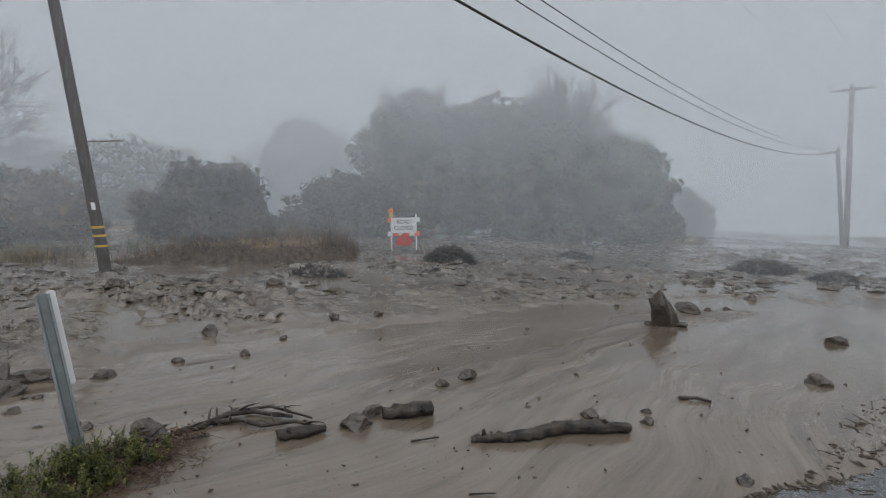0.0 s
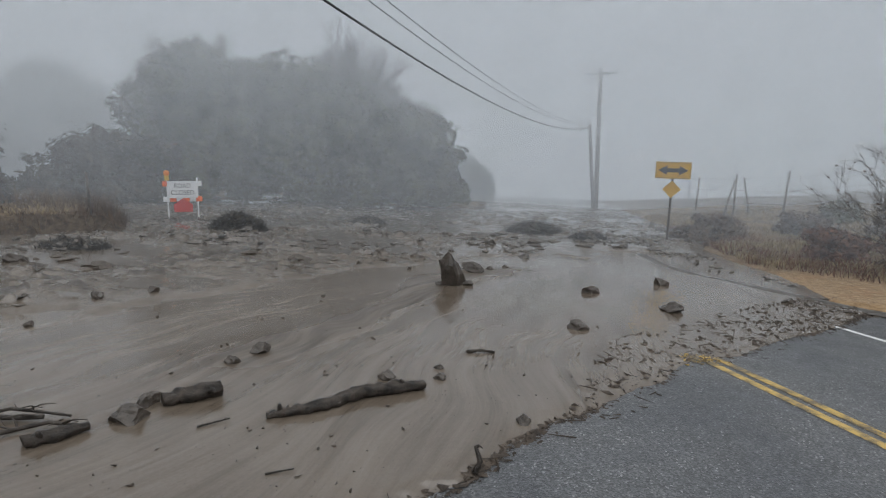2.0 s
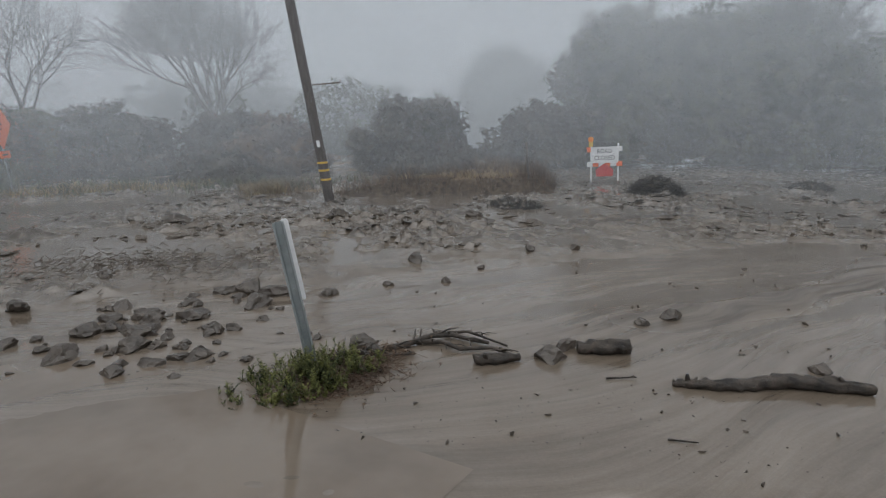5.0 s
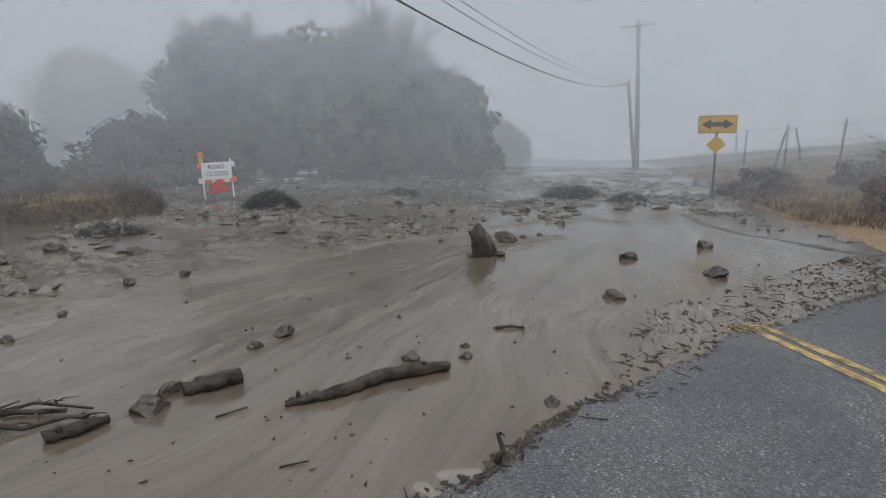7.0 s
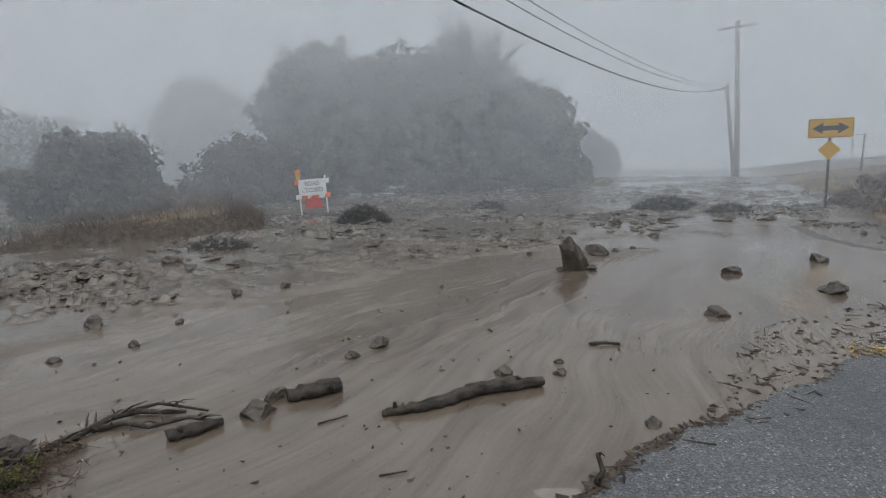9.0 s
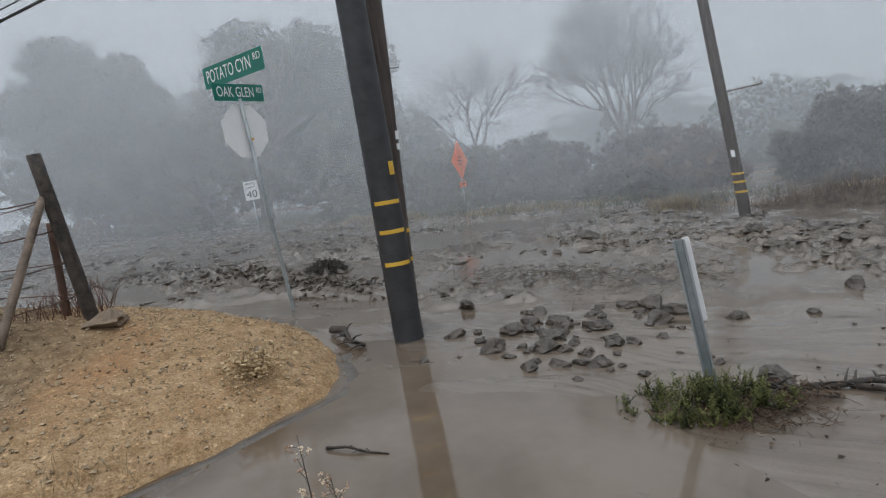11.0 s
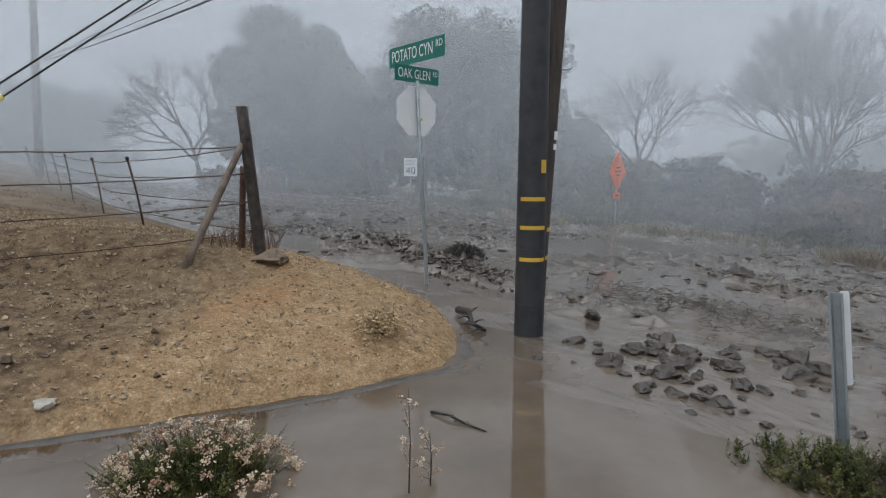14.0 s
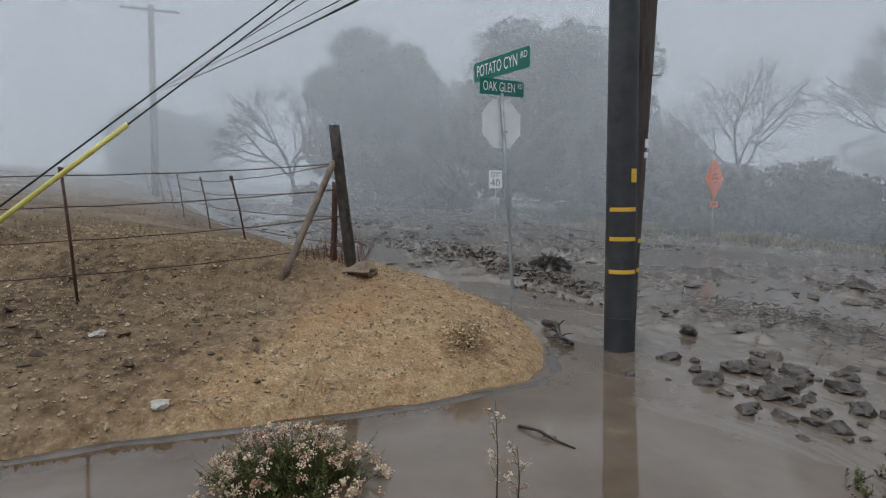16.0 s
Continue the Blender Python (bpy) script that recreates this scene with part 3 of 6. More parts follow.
def leaf_cloud(name, blobs, count, size, seed=1, core=0.27):
    """Leaf sprays gathered in clumps over a set of blobs (x, y, z, radius across, radius up), with a darker core."""
    g = np.random.default_rng(seed)
    b = np.array(blobs, dtype=float)
    radii = np.stack([b[:, 3], b[:, 3], b[:, 4]], 1)
    cb = np.repeat(np.arange(len(b)), np.maximum(7, (b[:, 3] * (b[:, 3] + b[:, 4]) * 4.5).astype(int)))
    d = g.normal(size=(len(cb), 3))
    d /= np.linalg.norm(d, axis=1, keepdims=True)
    heart = b[cb, :3] + d * (0.7 + 0.28 * g.random(len(cb)))[:, None] * radii[cb]
    wide = (0.14 + 0.2 * g.random(len(cb)) ** 1.5) * b[cb, 3] ** 0.7
    pick = g.choice(len(cb), count, p=wide ** 2 / (wide ** 2).sum())
    e = g.normal(size=(count, 3))
    e /= np.linalg.norm(e, axis=1, keepdims=True)
    loose = np.where(g.random(count) < 0.2, 1.4, 1.0)
    c = heart[pick] + loose[:, None] * e * (g.random(count) ** 0.6 * wide[pick] * (1 + 0.22 * g.normal(size=count)))[:, None] * np.array([1, 1, 0.78])
    inner = g.random(count) < core
    w = b[:, 3] ** 2 * b[:, 4]
    home = g.choice(len(b), count, p=w / w.sum())
    c = np.where(inner[:, None], b[home, :3] + e * (0.84 * g.random(count) ** 0.4)[:, None] * radii[home], c)
    c[:, 2] = np.where(c[:, 2] < 0.05, 0.05 + 0.25 * g.random(count) * b[home, 4], c[:, 2])
    n = e + 0.6 * d[pick] + 0.5 * g.normal(size=(count, 3)) + np.array([0, 0, 0.3])
    u = np.cross(n, g.normal(size=(count, 3)))
    u /= np.linalg.norm(u, axis=1, keepdims=True)
    v = np.cross(u, n)
    v /= np.linalg.norm(v, axis=1, keepdims=True)
    s = size * ((0.5 + g.random(count)) * np.where(inner, min(3.4, max(1.0, 0.18 / size)), 0.9))[:, None]
    verts = np.stack([c - u * s, c + v * s * 0.55, c + u * s, c - v * s * 0.55], 1).reshape(-1, 3)
    verts += g.normal(size=verts.shape) * size * 0.12
    return mesh_of(name, verts, np.arange(count * 4).reshape(-1, 4), False)


def limbs(bm, base, way, length, radius, depth, rnd, spread=32, droop=0.0, tips=None, sides=6, thin=0.011):
    """A limb that bends and forks into thinner ones."""
    pts, rad = [Vector(base)], [radius]
    d = Vector(way).normalized()
    for k in range(4):
        d = (d + Vector((rnd.uniform(-1, 1), rnd.uniform(-1, 1), rnd.uniform(-0.6, 0.8) - droop)) * 0.17).normalized()
        pts.append(pts[-1] + d * length / 4)
        rad.append(radius * (1 - 0.11 * (k + 1)))
    tube(bm, pts, rad, max(3, sides), caps=False, rough=0.12)
    if tips is not None and depth <= 1:
        tips.append(pts[-1])
    if depth <= 0:
        return
    for k in range(rnd.choice((2, 3, 3)) + (1 if depth > 2 else 0)):
        axis = Vector((rnd.uniform(-1, 1), rnd.uniform(-1, 1), rnd.uniform(-1, 1))).normalized()
        nd = Matrix.Rotation(radians(rnd.uniform(0.45, 1.25) * spread), 3, axis) @ d
        start = pts[rnd.choice((2, 3, 4, 4))]
        limbs(bm, start, nd, length * rnd.uniform(0.6, 0.85), max(thin, radius * 0.6), depth - 1, rnd, spread, droop, tips, sides - 1, thin)


def tree(name, at, height, blobs, count, leaf, label, seed, trunk=0.25, lean=(0, 0, 1), depth=3, size=0.055, spread=34, droop=0.0, bark=None):
    rnd = random.Random(seed)
    t = thing(name, (*at, float(ground_height(*at)) - 0.02), label, name)
    bm = bmesh.new()
    limbs(bm, (0, 0, -0.15), lean, height * 0.34, trunk, depth, rnd, spread, droop)
    part("trunk", bm, bark or BARK, t)
    if count:
        part("crown", leaf_cloud("crown", blobs, count, size, seed), leaf, t)
    return t


def round_blobs(r, h, n, seed, low=0.25):
    """Blobs that fill an uneven dome of radius r and height h."""
    g = random.Random(seed)
    out = [(0, 0, h * 0.47, r * 0.74, h * 0.47)]
    out += [(math.cos(k) * r * 0.62, math.sin(k) * r * 0.62, h * 0.16, r * 0.36, h * 0.17) for k in range(0, 7)]
    for k in range(n):
        a, f = g.uniform(0, 6.28), g.uniform(0.35, 0.85)
        z = h * g.uniform(low, 0.78) * (1.1 - 0.35 * f)
        q = g.uniform(0.24, 0.42) * r
        out.append((math.cos(a) * r * f * 0.9, math.sin(a) * r * f * 0.9, min(z, h - q * 0.9), q, q * 0.9))
    return out


tree("oak_tree", (-7.2, 30.5), 8.4, round_blobs(4.3, 8.8, 20, 1, 0.12), 64000, LEAF_OAK, "dense dark green oak behind the flooded road", 1, 0.3)
tree("oak_tree", (-3.0, 31.5), 8.6, round_blobs(3.9, 8.8, 20, 2, 0.12), 52000, LEAF_OAK, "tall dark green oak among other trees", 2, 0.3)
tree("oak_tree", (0.3, 30.6), 6.6, round_blobs(3.5, 7.3, 16, 3, 0.12), 32000, LEAF_OAK, "dark green oak with bare twigs behind it", 3, 0.22)
tree("oak_tree", (3.0, 31.0), 6.2, round_blobs(3.4, 6.3, 15, 4, 0.1), 38000, LEAF_OAK, "rounded dark green oak at the wood's edge", 4, 0.25)
tree("oak_tree", (5.0, 32.5), 4.8, round_blobs(2.4, 4.8, 12, 5, 0.1), 15000, LEAF_OAK, "low rounded oak fading into the fog", 5, 0.2)
tree("tree", (10.6, 50), 4.0, round_blobs(2.8, 3.8, 10, 6, 0.1), 6000, LEAF_PALE, "pale tree nearly lost in fog", 6, 0.2, size=0.22)
tree("bush", (-13.0, 20.6), 4.0, round_blobs(3.0, 3.6, 14, 7, 0.1), 26000, LEAF_DARK, "big dark bush on the far bank", 7, 0.1, size=0.085)
tree("oak_tree", (-20.0, 45.5), 9.2, round_blobs(5.2, 9.0, 16, 8, 0.15), 22000, LEAF_OAK, "large rounded oak pale in the fog", 8, 0.35, size=0.18)
tree("bush", (-9.5, 26.5), 3.4, round_blobs(3.4, 3.4, 10, 9, 0.1), 18000, LEAF_DARK, "dark thicket below the oaks", 9, 0.1, size=0.1)
tree("bush", (-18.5, 17.6), 2.6, round_blobs(3.0, 2.5, 10, 10, 0.1), 14000, LEAF_RUST, "brown leafless thicket on the bank", 10, 0.08, size=0.08)
tree("oak_tree", (-33.2, -5.8), 10, [(0, 0.5, 6.2, 3.3, 3.2), (0.4, 3.3, 5.4, 2.3, 2.5), (0.5, 4.7, 3.2, 1.7, 1.9), (0.3, -2.0, 3.3, 1.9, 2.0), (0, -0.1, 8.8, 2.0, 1.6), (0, 2.5, 7.9, 1.6, 1.5), (0, 1.2, 2.6, 3.4, 1.9), (0, -2.3, 6.4, 1.5, 1.7)], 64000, LEAF_OAK, "broad dark oak standing above the mud", 13, 0.4)
tree("oak_tree", (-29.6, 2.0), 9.6, [(0, 1, 6.0, 3.7, 3.0), (0, -0.6, 2.2, 2.6, 1.9), (0, 2.6, 2.0, 3.4, 1.9), (0, 3.5, 7.4, 2.6, 2.2), (0, 0.4, 8.3, 2.1, 1.5), (0, 5.4, 6.0, 2.1, 2.2), (0, 4.0, 3.6, 3.2, 2.6), (0, -1.4, 4.6, 2.0, 2.2), (0, 7.3, 7.4, 1.0, 1.6), (0, 6.6, 4.8, 1.5, 1.4), (0, 7, 2.2, 2.6, 2.2)], 72000, LEAF_OAK, "tall grey-green oak leaning over the bank", 15, 0.34, (0, 0.25, 1))
tree("bush", (-23.4, 9.6), 3.4, round_blobs(2.3, 3.1, 10, 18, 0.1), 13000, LEAF_OAK, "dark evergreen bush on the far bank", 18, 0.08, size=0.08)
tree("bush", (-22.2, 13.4), 3.2, round_blobs(2.6, 3.0, 10, 19, 0.1), 13000, LEAF_DARK, "ragged dark bush on the far bank", 19, 0.08, size=0.08)
tree("bush", (-20.3, 16.8), 2.8, round_blobs(2.4, 2.7, 10, 20, 0.1), 12000, LEAF_DARK, "low dark bush behind the leaning pole", 20, 0.08, size=0.08)
tree("bush", (-25.5, 6.0), 2.6, round_blobs(2.6, 2.4, 10, 21, 0.1), 11000, LEAF_OAK, "low dark thicket under the oak", 21, 0.08, size=0.08)
tree("bush", (-17.0, 13.6), 1.2, round_blobs(2.0, 1.1, 10, 28, 0.1), 8000, LEAF_DARK, "low dark brush along the far bank", 28, 0.06, size=0.07)
tree("bush", (-31.0, -3.0), 2.0, round_blobs(2.4, 1.8, 10, 26, 0.1), 8000, LEAF_OAK, "low dark undergrowth below the oaks", 26, 0.06, size=0.08)
tree("bush", (-29.6, -1.3), 2.4, round_blobs(2.0, 2.3, 10, 29, 0.1), 8000, LEAF_OAK, "low dark undergrowth between the oaks", 29, 0.06, size=0.08)
tree("bush", (-30.6, -7.4), 1.6, round_blobs(2.2, 1.4, 10, 27, 0.1), 7000, LEAF_RUST, "low brown undergrowth below the oaks", 27, 0.06, size=0.08)
tree("oak_tree", (-46, -24), 8.0, round_blobs(6.0, 7.0, 12, 22, 0.2), 9000, LEAF_PALE, "pale oak far off in the fog", 22, 0.3, size=0.24)
tree("tree", (-40, 12), 8.0, round_blobs(5.5, 6.6, 12, 23, 0.1), 9000, LEAF_PALE, "dim tree behind the far bank", 23, 0.3, size=0.24)
tree("tree", (-36, 30), 7.0, round_blobs(6.5, 6.0, 12, 24, 0.1), 9000, LEAF_PALE, "dim thicket behind the bare tree", 24, 0.3, size=0.24)
tree("tree", (-28, 34), 6.0, round_blobs(6.0, 5.6, 12, 25, 0.1), 9000, LEAF_PALE, "dim wood behind the bank", 25, 0.3, size=0.24)


def grow(bm, fine, base, way, length, radius, depth, rnd, fork, up, kids, tips, thin):
    """A limb that curves and forks; the last two orders of twigs go into the mesh called fine."""
    d = Vector(way).normalized()
    pts, rad = [Vector(base)], [radius]
    for k in range(4):
        d = (d + Vector((rnd.uniform(-1, 1), rnd.uniform(-1, 1), rnd.uniform(-1, 1))) * 0.2 + Vector((0, 0, up))).normalized()
        pts.append(pts[-1] + d * length / 4)
        rad.append(max(thin * 0.7, radius * (1 - 0.12 * (k + 1))))
    tube(fine if depth < 2 else bm, pts, rad, 8 if depth > 3 else 5 if depth > 1 else 3, caps=False)
    if depth == 0:
        tips.append(pts[-1])
        return
    turn, side = rnd.uniform(0, 6.28), d.orthogonal().normalized()
    for k in range(kids):
        axis = Matrix.Rotation(turn + 2.4 * k, 3, d) @ side
        nd = Matrix.Rotation(radians(fork * (rnd.uniform(0.3, 0.6) if k == 0 else rnd.uniform(0.75, 1.3))), 3, axis) @ d
        grow(bm, fine, pts[(4, 4, 3, 3, 2)[k % 5]], nd, length * rnd.uniform(0.66, 0.84), max(thin, radius * (0.72 if k == 0 else 0.52)), depth - 1, rnd, fork, up, kids, tips, thin)


def bare_tree(at, trunk, radius, label, seed, depth=5, kids=4, fork=34, up=0.06, lean=(0, 0, 1), thin=0.012, leaves=0):
    """A bare or nearly bare tree; trunk is the length of its stem up to the first fork."""
    rnd = random.Random(seed)
    t = thing("bare_tree", (*at, float(ground_height(*at)) - 0.05), label, "tree")
    bm, fine, tips = bmesh.new(), bmesh.new(), []
    grow(bm, fine, (0, 0, -0.2), lean, trunk, radius, depth, rnd, fork, up, kids, tips, thin)
    part("trunk", bm, TWIG, t)
    tagged(part("twig_growth", fine, TWIG, t), kind="stuff")
    if leaves:
        g = np.random.default_rng(seed)
        tp = np.array([tuple(p) for p in tips])
        blobs = [(*p, 0.42, 0.4) for p in tp[g.choice(len(tp), min(len(tp), 240), replace=False)]]
        part("crown", leaf_cloud("crown", blobs, leaves, 0.028, seed, 0.0), LEAF_RUST, t, "thin rusty leaves")
    return t


bare_tree((-25.0, 20.6), 3.4, 0.19, "large bare tree with a round crown of fine twigs", 18, 5, 5, 27, 0.04, (0, 0, 1), 0.01)
bare_tree((-32.0, -9.6), 2.35, 0.16, "half-bare tree with spreading crooked limbs", 14, 5, 4, 33, 0.0, (0.1, -0.14, 1), 0.01, 1500)
bare_tree((-26.9, -0.1), 1.9, 0.13, "small crooked bare tree leaning beside the speed sign", 16, 4, 4, 38, 0.02, (0, -0.3, 1))
bare_tree((-28.9, 13.2), 2.9, 0.13, "small drooping tree with rusty leaves", 19, 4, 5, 36, -0.02, (0, 0.12, 1), 0.012, 9000)
bare_tree((1.6, 33.5), 2.9, 0.17, "bare tree whose twigs rise behind the oaks", 21, 5, 4, 32, 0.05, (0, 0, 1), 0.014)
bare_tree((-1.2, 34.0), 2.9, 0.17, "bare tree whose twigs rise behind the oaks", 22, 5, 4, 32, 0.05, (0, 0, 1), 0.014)
bare_tree((-12.6, 21.5), 1.2, 0.06, "ragged bare sapling above a dark bush", 23, 4, 4, 30, 0.06)

# ---- poles, cables and signs ----


def gz(x, y):
    """Height of the dry ground."""
    return float(ground_height(np.float64(x), np.float64(y)))


def mudz(x, y):
    """Height of the mud."""
    return float(mud_height(np.array([float(x)]), np.array([float(y)]))[0][0])


YELLOW = surface("yellow_sheeting", (0.62, 0.36, 0.03), (0.75, 0.47, 0.06), 6, 60, (0.4, 0.6), 0.05, 0.002)
SIGN_YELLOW = surface("sign_yellow", (0.6, 0.32, 0.02), (0.72, 0.42, 0.03), 4, 50, (0.4, 0.6), 0.04, 0.002)
ORANGE = surface("orange_sheeting", (0.95, 0.16, 0.04), (1.0, 0.23, 0.07), 4, 50, (0.4, 0.6), 0.04, 0.002)
SIGN_GREEN = surface("sign_green", (0.0, 0.14, 0.1), (0.01, 0.2, 0.15), 4, 50, (0.35, 0.5), 0.04, 0.002)
RED = surface("red_sheeting", (0.5, 0.03, 0.025), (0.62, 0.06, 0.05), 4, 50, (0.4, 0.6), 0.1, 0.004)
BLACK = surface("sign_black", (0.015, 0.015, 0.016), (0.03, 0.03, 0.032), 4, 50, (0.4, 0.6), 0)
ALUMINIUM = surface("bare_aluminium", (0.82, 0.83, 0.84), (0.92, 0.92, 0.92), 3, 40, (0.4, 0.6), 0.05, 0.002, 0.0)
LAMP_AMBER = surface("amber_lens", (0.75, 0.2, 0.03), (0.9, 0.32, 0.05), 8, 60, (0.15, 0.3), 0)
PORCELAIN = surface("insulator_glaze", (0.12, 0.11, 0.1), (0.2, 0.19, 0.18), 8, 60, (0.2, 0.4), 0)
GUARD = surface("yellow_guard", (0.55, 0.48, 0.1), (0.72, 0.64, 0.2), 5, 50, (0.35, 0.55), 0.05, 0.002)


def sub(a, b, s):
    return Vector(a) + (Vector(b) - Vector(a)) * s


def utility_pole(foot, top, r0, r1, label, wood, arm=None, insulators=3):
    """A tapered wooden pole, with a crossarm and insulators where arm gives its two ends."""
    foot, top = Vector(foot), Vector(top)
    t = thing("utility_pole", tuple(foot), label, "utility pole")
    bm = bmesh.new()
    n = 12
    tube(bm, [(top - foot) * (k / n) - Vector((0, 0, 0.3 if k == 0 else 0)) for k in range(n + 1)], [r0 + (r1 - r0) * k / n for k in range(n + 1)], 16, rough=0.04)
    part("shaft", bm, wood, t)
    if arm:
        a, b = (Vector(p) - foot for p in arm)
        bm = bmesh.new()
        tube(bm, [a, (a + b) / 2, b], [0.07, 0.075, 0.07], 4)
        part("crossarm", bm, wood, t)
        for k in range(insulators):
            p = sub(a, b, (k + 0.12) / (insulators - 0.76))
            bm = bmesh.new()
            tube(bm, [p + Vector((0, 0, h)) for h in (0.05, 0.12, 0.13, 0.19, 0.2, 0.25)], [0.02, 0.02, 0.06, 0.05, 0.045, 0.02], 10)
            part("insulator", bm, PORCELAIN, t)
        for s in (0.25, 0.75):
            p = sub(a, b, s)
            q = (top - foot) * 0.88
            bm = bmesh.new()
            tube(bm, [p, q], 0.014, 5)
            part("arm_brace", bm, GALV, t)
    return t


def ring_band(t, axis_at, radius, z, tall, material, a0, a1, name="band", label=""):
    """A strip bent round part of a pole."""
    bm = bmesh.new()
    n = 14
    rows_ = []
    for k in range(n + 1):
        a = radians(a0 + (a1 - a0) * k / n)
        d = Vector((math.cos(a), math.sin(a), 0))
        rows_.append([bm.verts.new(Vector(axis_at(zz)) + d * rr) for rr, zz in ((radius + 0.001, z), (radius + 0.006, z), (radius + 0.006, z + tall), (radius + 0.001, z + tall))])
    for p, q in zip(rows_[:-1], rows_[1:]):
        for k in range(4):
            bm.faces.new((p[k], q[k], q[(k + 1) % 4], p[(k + 1) % 4]))
    bm.faces.new(rows_[0])
    bm.faces.new(list(reversed(rows_[-1])))
    return part(name, bm, material, t, label)


# pole wrapped in black sheeting, standing in the water
POLE = (-6.24, 1.76, 0.115)
wrapped = thing("utility_pole", POLE, "thick utility pole wrapped in black sheeting, standing in silty water", "utility pole")
bm = bmesh.new()
zs = [-0.4, 0.0, 0.3, 0.7, 1.0, 1.5, 2.0, 2.6, 3.2, 3.9, 5, 6, 7, 8, 9.6]
tube(bm, [(0, 0, z) for z in zs], [0.172 - 0.0035 * z + (0.004 if k % 2 else 0) for k, z in enumerate(zs)], 28, rough=0.015)
part("shaft", bm, WRAP, wrapped)
for z in (1.62, 1.29, 0.92):
    ring_band(wrapped, lambda zz: (0, 0, zz), 0.172 - 0.0035 * z, z, 0.045, YELLOW, -62, 48, "reflector_band", "yellow reflective band")
ring_band(wrapped, lambda zz: (0, 0, zz), 0.166, 1.94, 0.15, YELLOW, 22, 50, "tag_plate", "small yellow plate")
for a in (75, -100):
    bm = bmesh.new()
    tube(bm, [(0.169 * math.cos(radians(a)), 0.169 * math.sin(radians(a)), -0.2), (0.14 * math.cos(radians(a)), 0.14 * math.sin(radians(a)), 8.5)], 0.007, 6)
    part("wrap_seam", bm, WRAP, wrapped)
for z in (2.72, 1.05, 0.4):
    bm = bmesh.new()
    tube(bm, [(0, 0, z), (0, 0, z + 0.012)], [0.174 - 0.0035 * z] * 2, 28)
    part("wrap_lap", bm, WRAP, wrapped)

brown_foot, brown_top = (-6.6, 1.87, 0.1), (-6.56, 2.42, 10.4)
brown = utility_pole(brown_foot, brown_top, 0.15, 0.12, "old brown utility pole close behind a wrapped one", POLE_WOOD)
for z, s in ((2.36, 0.1), (2.24, 0.07), (1.25, 0.05), (0.9, 0.05)):
    ring_band(brown, lambda zz: (0.04 * zz / 10, 0.55 * zz / 10, zz), 0.15 - 0.003 * z, z, s, WHITE if z > 2 else YELLOW, 32, 62, "tag", "scuffed paint mark")
bm = bmesh.new()
tube(bm, [(0.02, 0.28, 3.2), (0.02, 0.42, 3.2), (0.02, 0.44, 3.24)], 0.009, 6)
part("step_bolt", bm, GALV, brown)

# leaning pole on the far bank
lean_foot, lean_way = Vector((-9.74, 11.11, -0.25)), Vector((-0.40, -0.37, 5.84))
leaning = utility_pole(lean_foot, lean_foot + lean_way * 1.6, 0.125, 0.1, "leaning brown utility pole at the mud's far edge", POLE_WOOD)
for z in (0.72, 0.95, 1.14):
    ring_band(leaning, lambda zz: tuple(lean_way * (zz / 5.84)), 0.124, z, 0.05, YELLOW, -140, 40, "reflector_band", "faded yellow reflective band")
ring_band(leaning, lambda zz: tuple(lean_way * (zz / 5.84)), 0.123, 1.55, 0.16, WHITE, -70, -35, "tag", "white paper tag")
bm = bmesh.new()
tube(bm, [(-0.2, -0.19, 3.02), (0.4, 0.33, 3.05), (0.4, 0.33, 3.11)], 0.016, 6)
part("pole_step", bm, RUST, leaning)

utility_pole((16.84, 36.58, gz(16.84, 36.58)), (16.57, 36.7, 6.9), 0.16, 0.12, "tall grey utility pole fading in the fog", GREY_POLE, ((15.6, 37.13, 6.5), (17.55, 36.24, 6.6)))
utility_pole((17.41, 38.21, gz(17.41, 38.21)), (16.84, 38.46, 3.35), 0.13, 0.1, "short leaning utility pole beside a tall one", GREY_POLE, ((16.1, 38.78, 3.05), (17.0, 38.4, 3.2)), 2)
utility_pole((-25.93, -14.45, gz(-25.93, -14.45)), (-26.06, -14.21, 10.7), 0.17, 0.13, "tall grey utility pole on the foggy hillside", GREY_POLE, ((-25.45, -15.3, 10.5), (-26.6, -13.15, 10.5)))


def cable(a, b, sag, radius, label):
    bm = bmesh.new()
    tube(bm, [sub(a, b, k / 30) - Vector((0, 0, 4 * sag * (k / 30) * (1 - k / 30))) for k in range(31)], radius, 6)
    return tagged(part("cable", bm, CABLE), label, "cable", "overhead cables")


cable((16.16, 38.76, 3.05), (-6.3, 1.75, 6.3), 1.25, 0.024, "thick black overhead cable")
cable((16.3, 38.7, 3.35), (-6.3, 1.8, 6.9), 1.2, 0.011, "thin black overhead cable")
cable((16.5, 38.6, 3.4), (-6.3, 1.7, 7.2), 1.2, 0.011, "thin black overhead cable")
cable((-26.14, -14.06, 6.94), (-6.3, 1.6, 5.45), 0.18, 0.024, "thick black overhead cable")
cable((-26.14, -14.06, 7.05), (-6.3, 1.6, 5.55), 0.1, 0.012, "thin black overhead cable")
cable((-26.14, -14.06, 7.0), (-6.3, 1.6, 6.1), 0.1, 0.014, "thin black overhead cable")

cable((15.6, 37.13, 6.75), (-6.57, 2.48, 10.44), 0.25, 0.009, "thin overhead wire fading into fog")
cable((16.3, 36.8, 7.0), (-5.99, 2.57, 10.27), 0.25, 0.009, "thin overhead wire fading into fog")
cable((17.55, 36.24, 6.85), (-4.05, 2.4, 10.12), 0.25, 0.009, "thin overhead wire fading into fog")

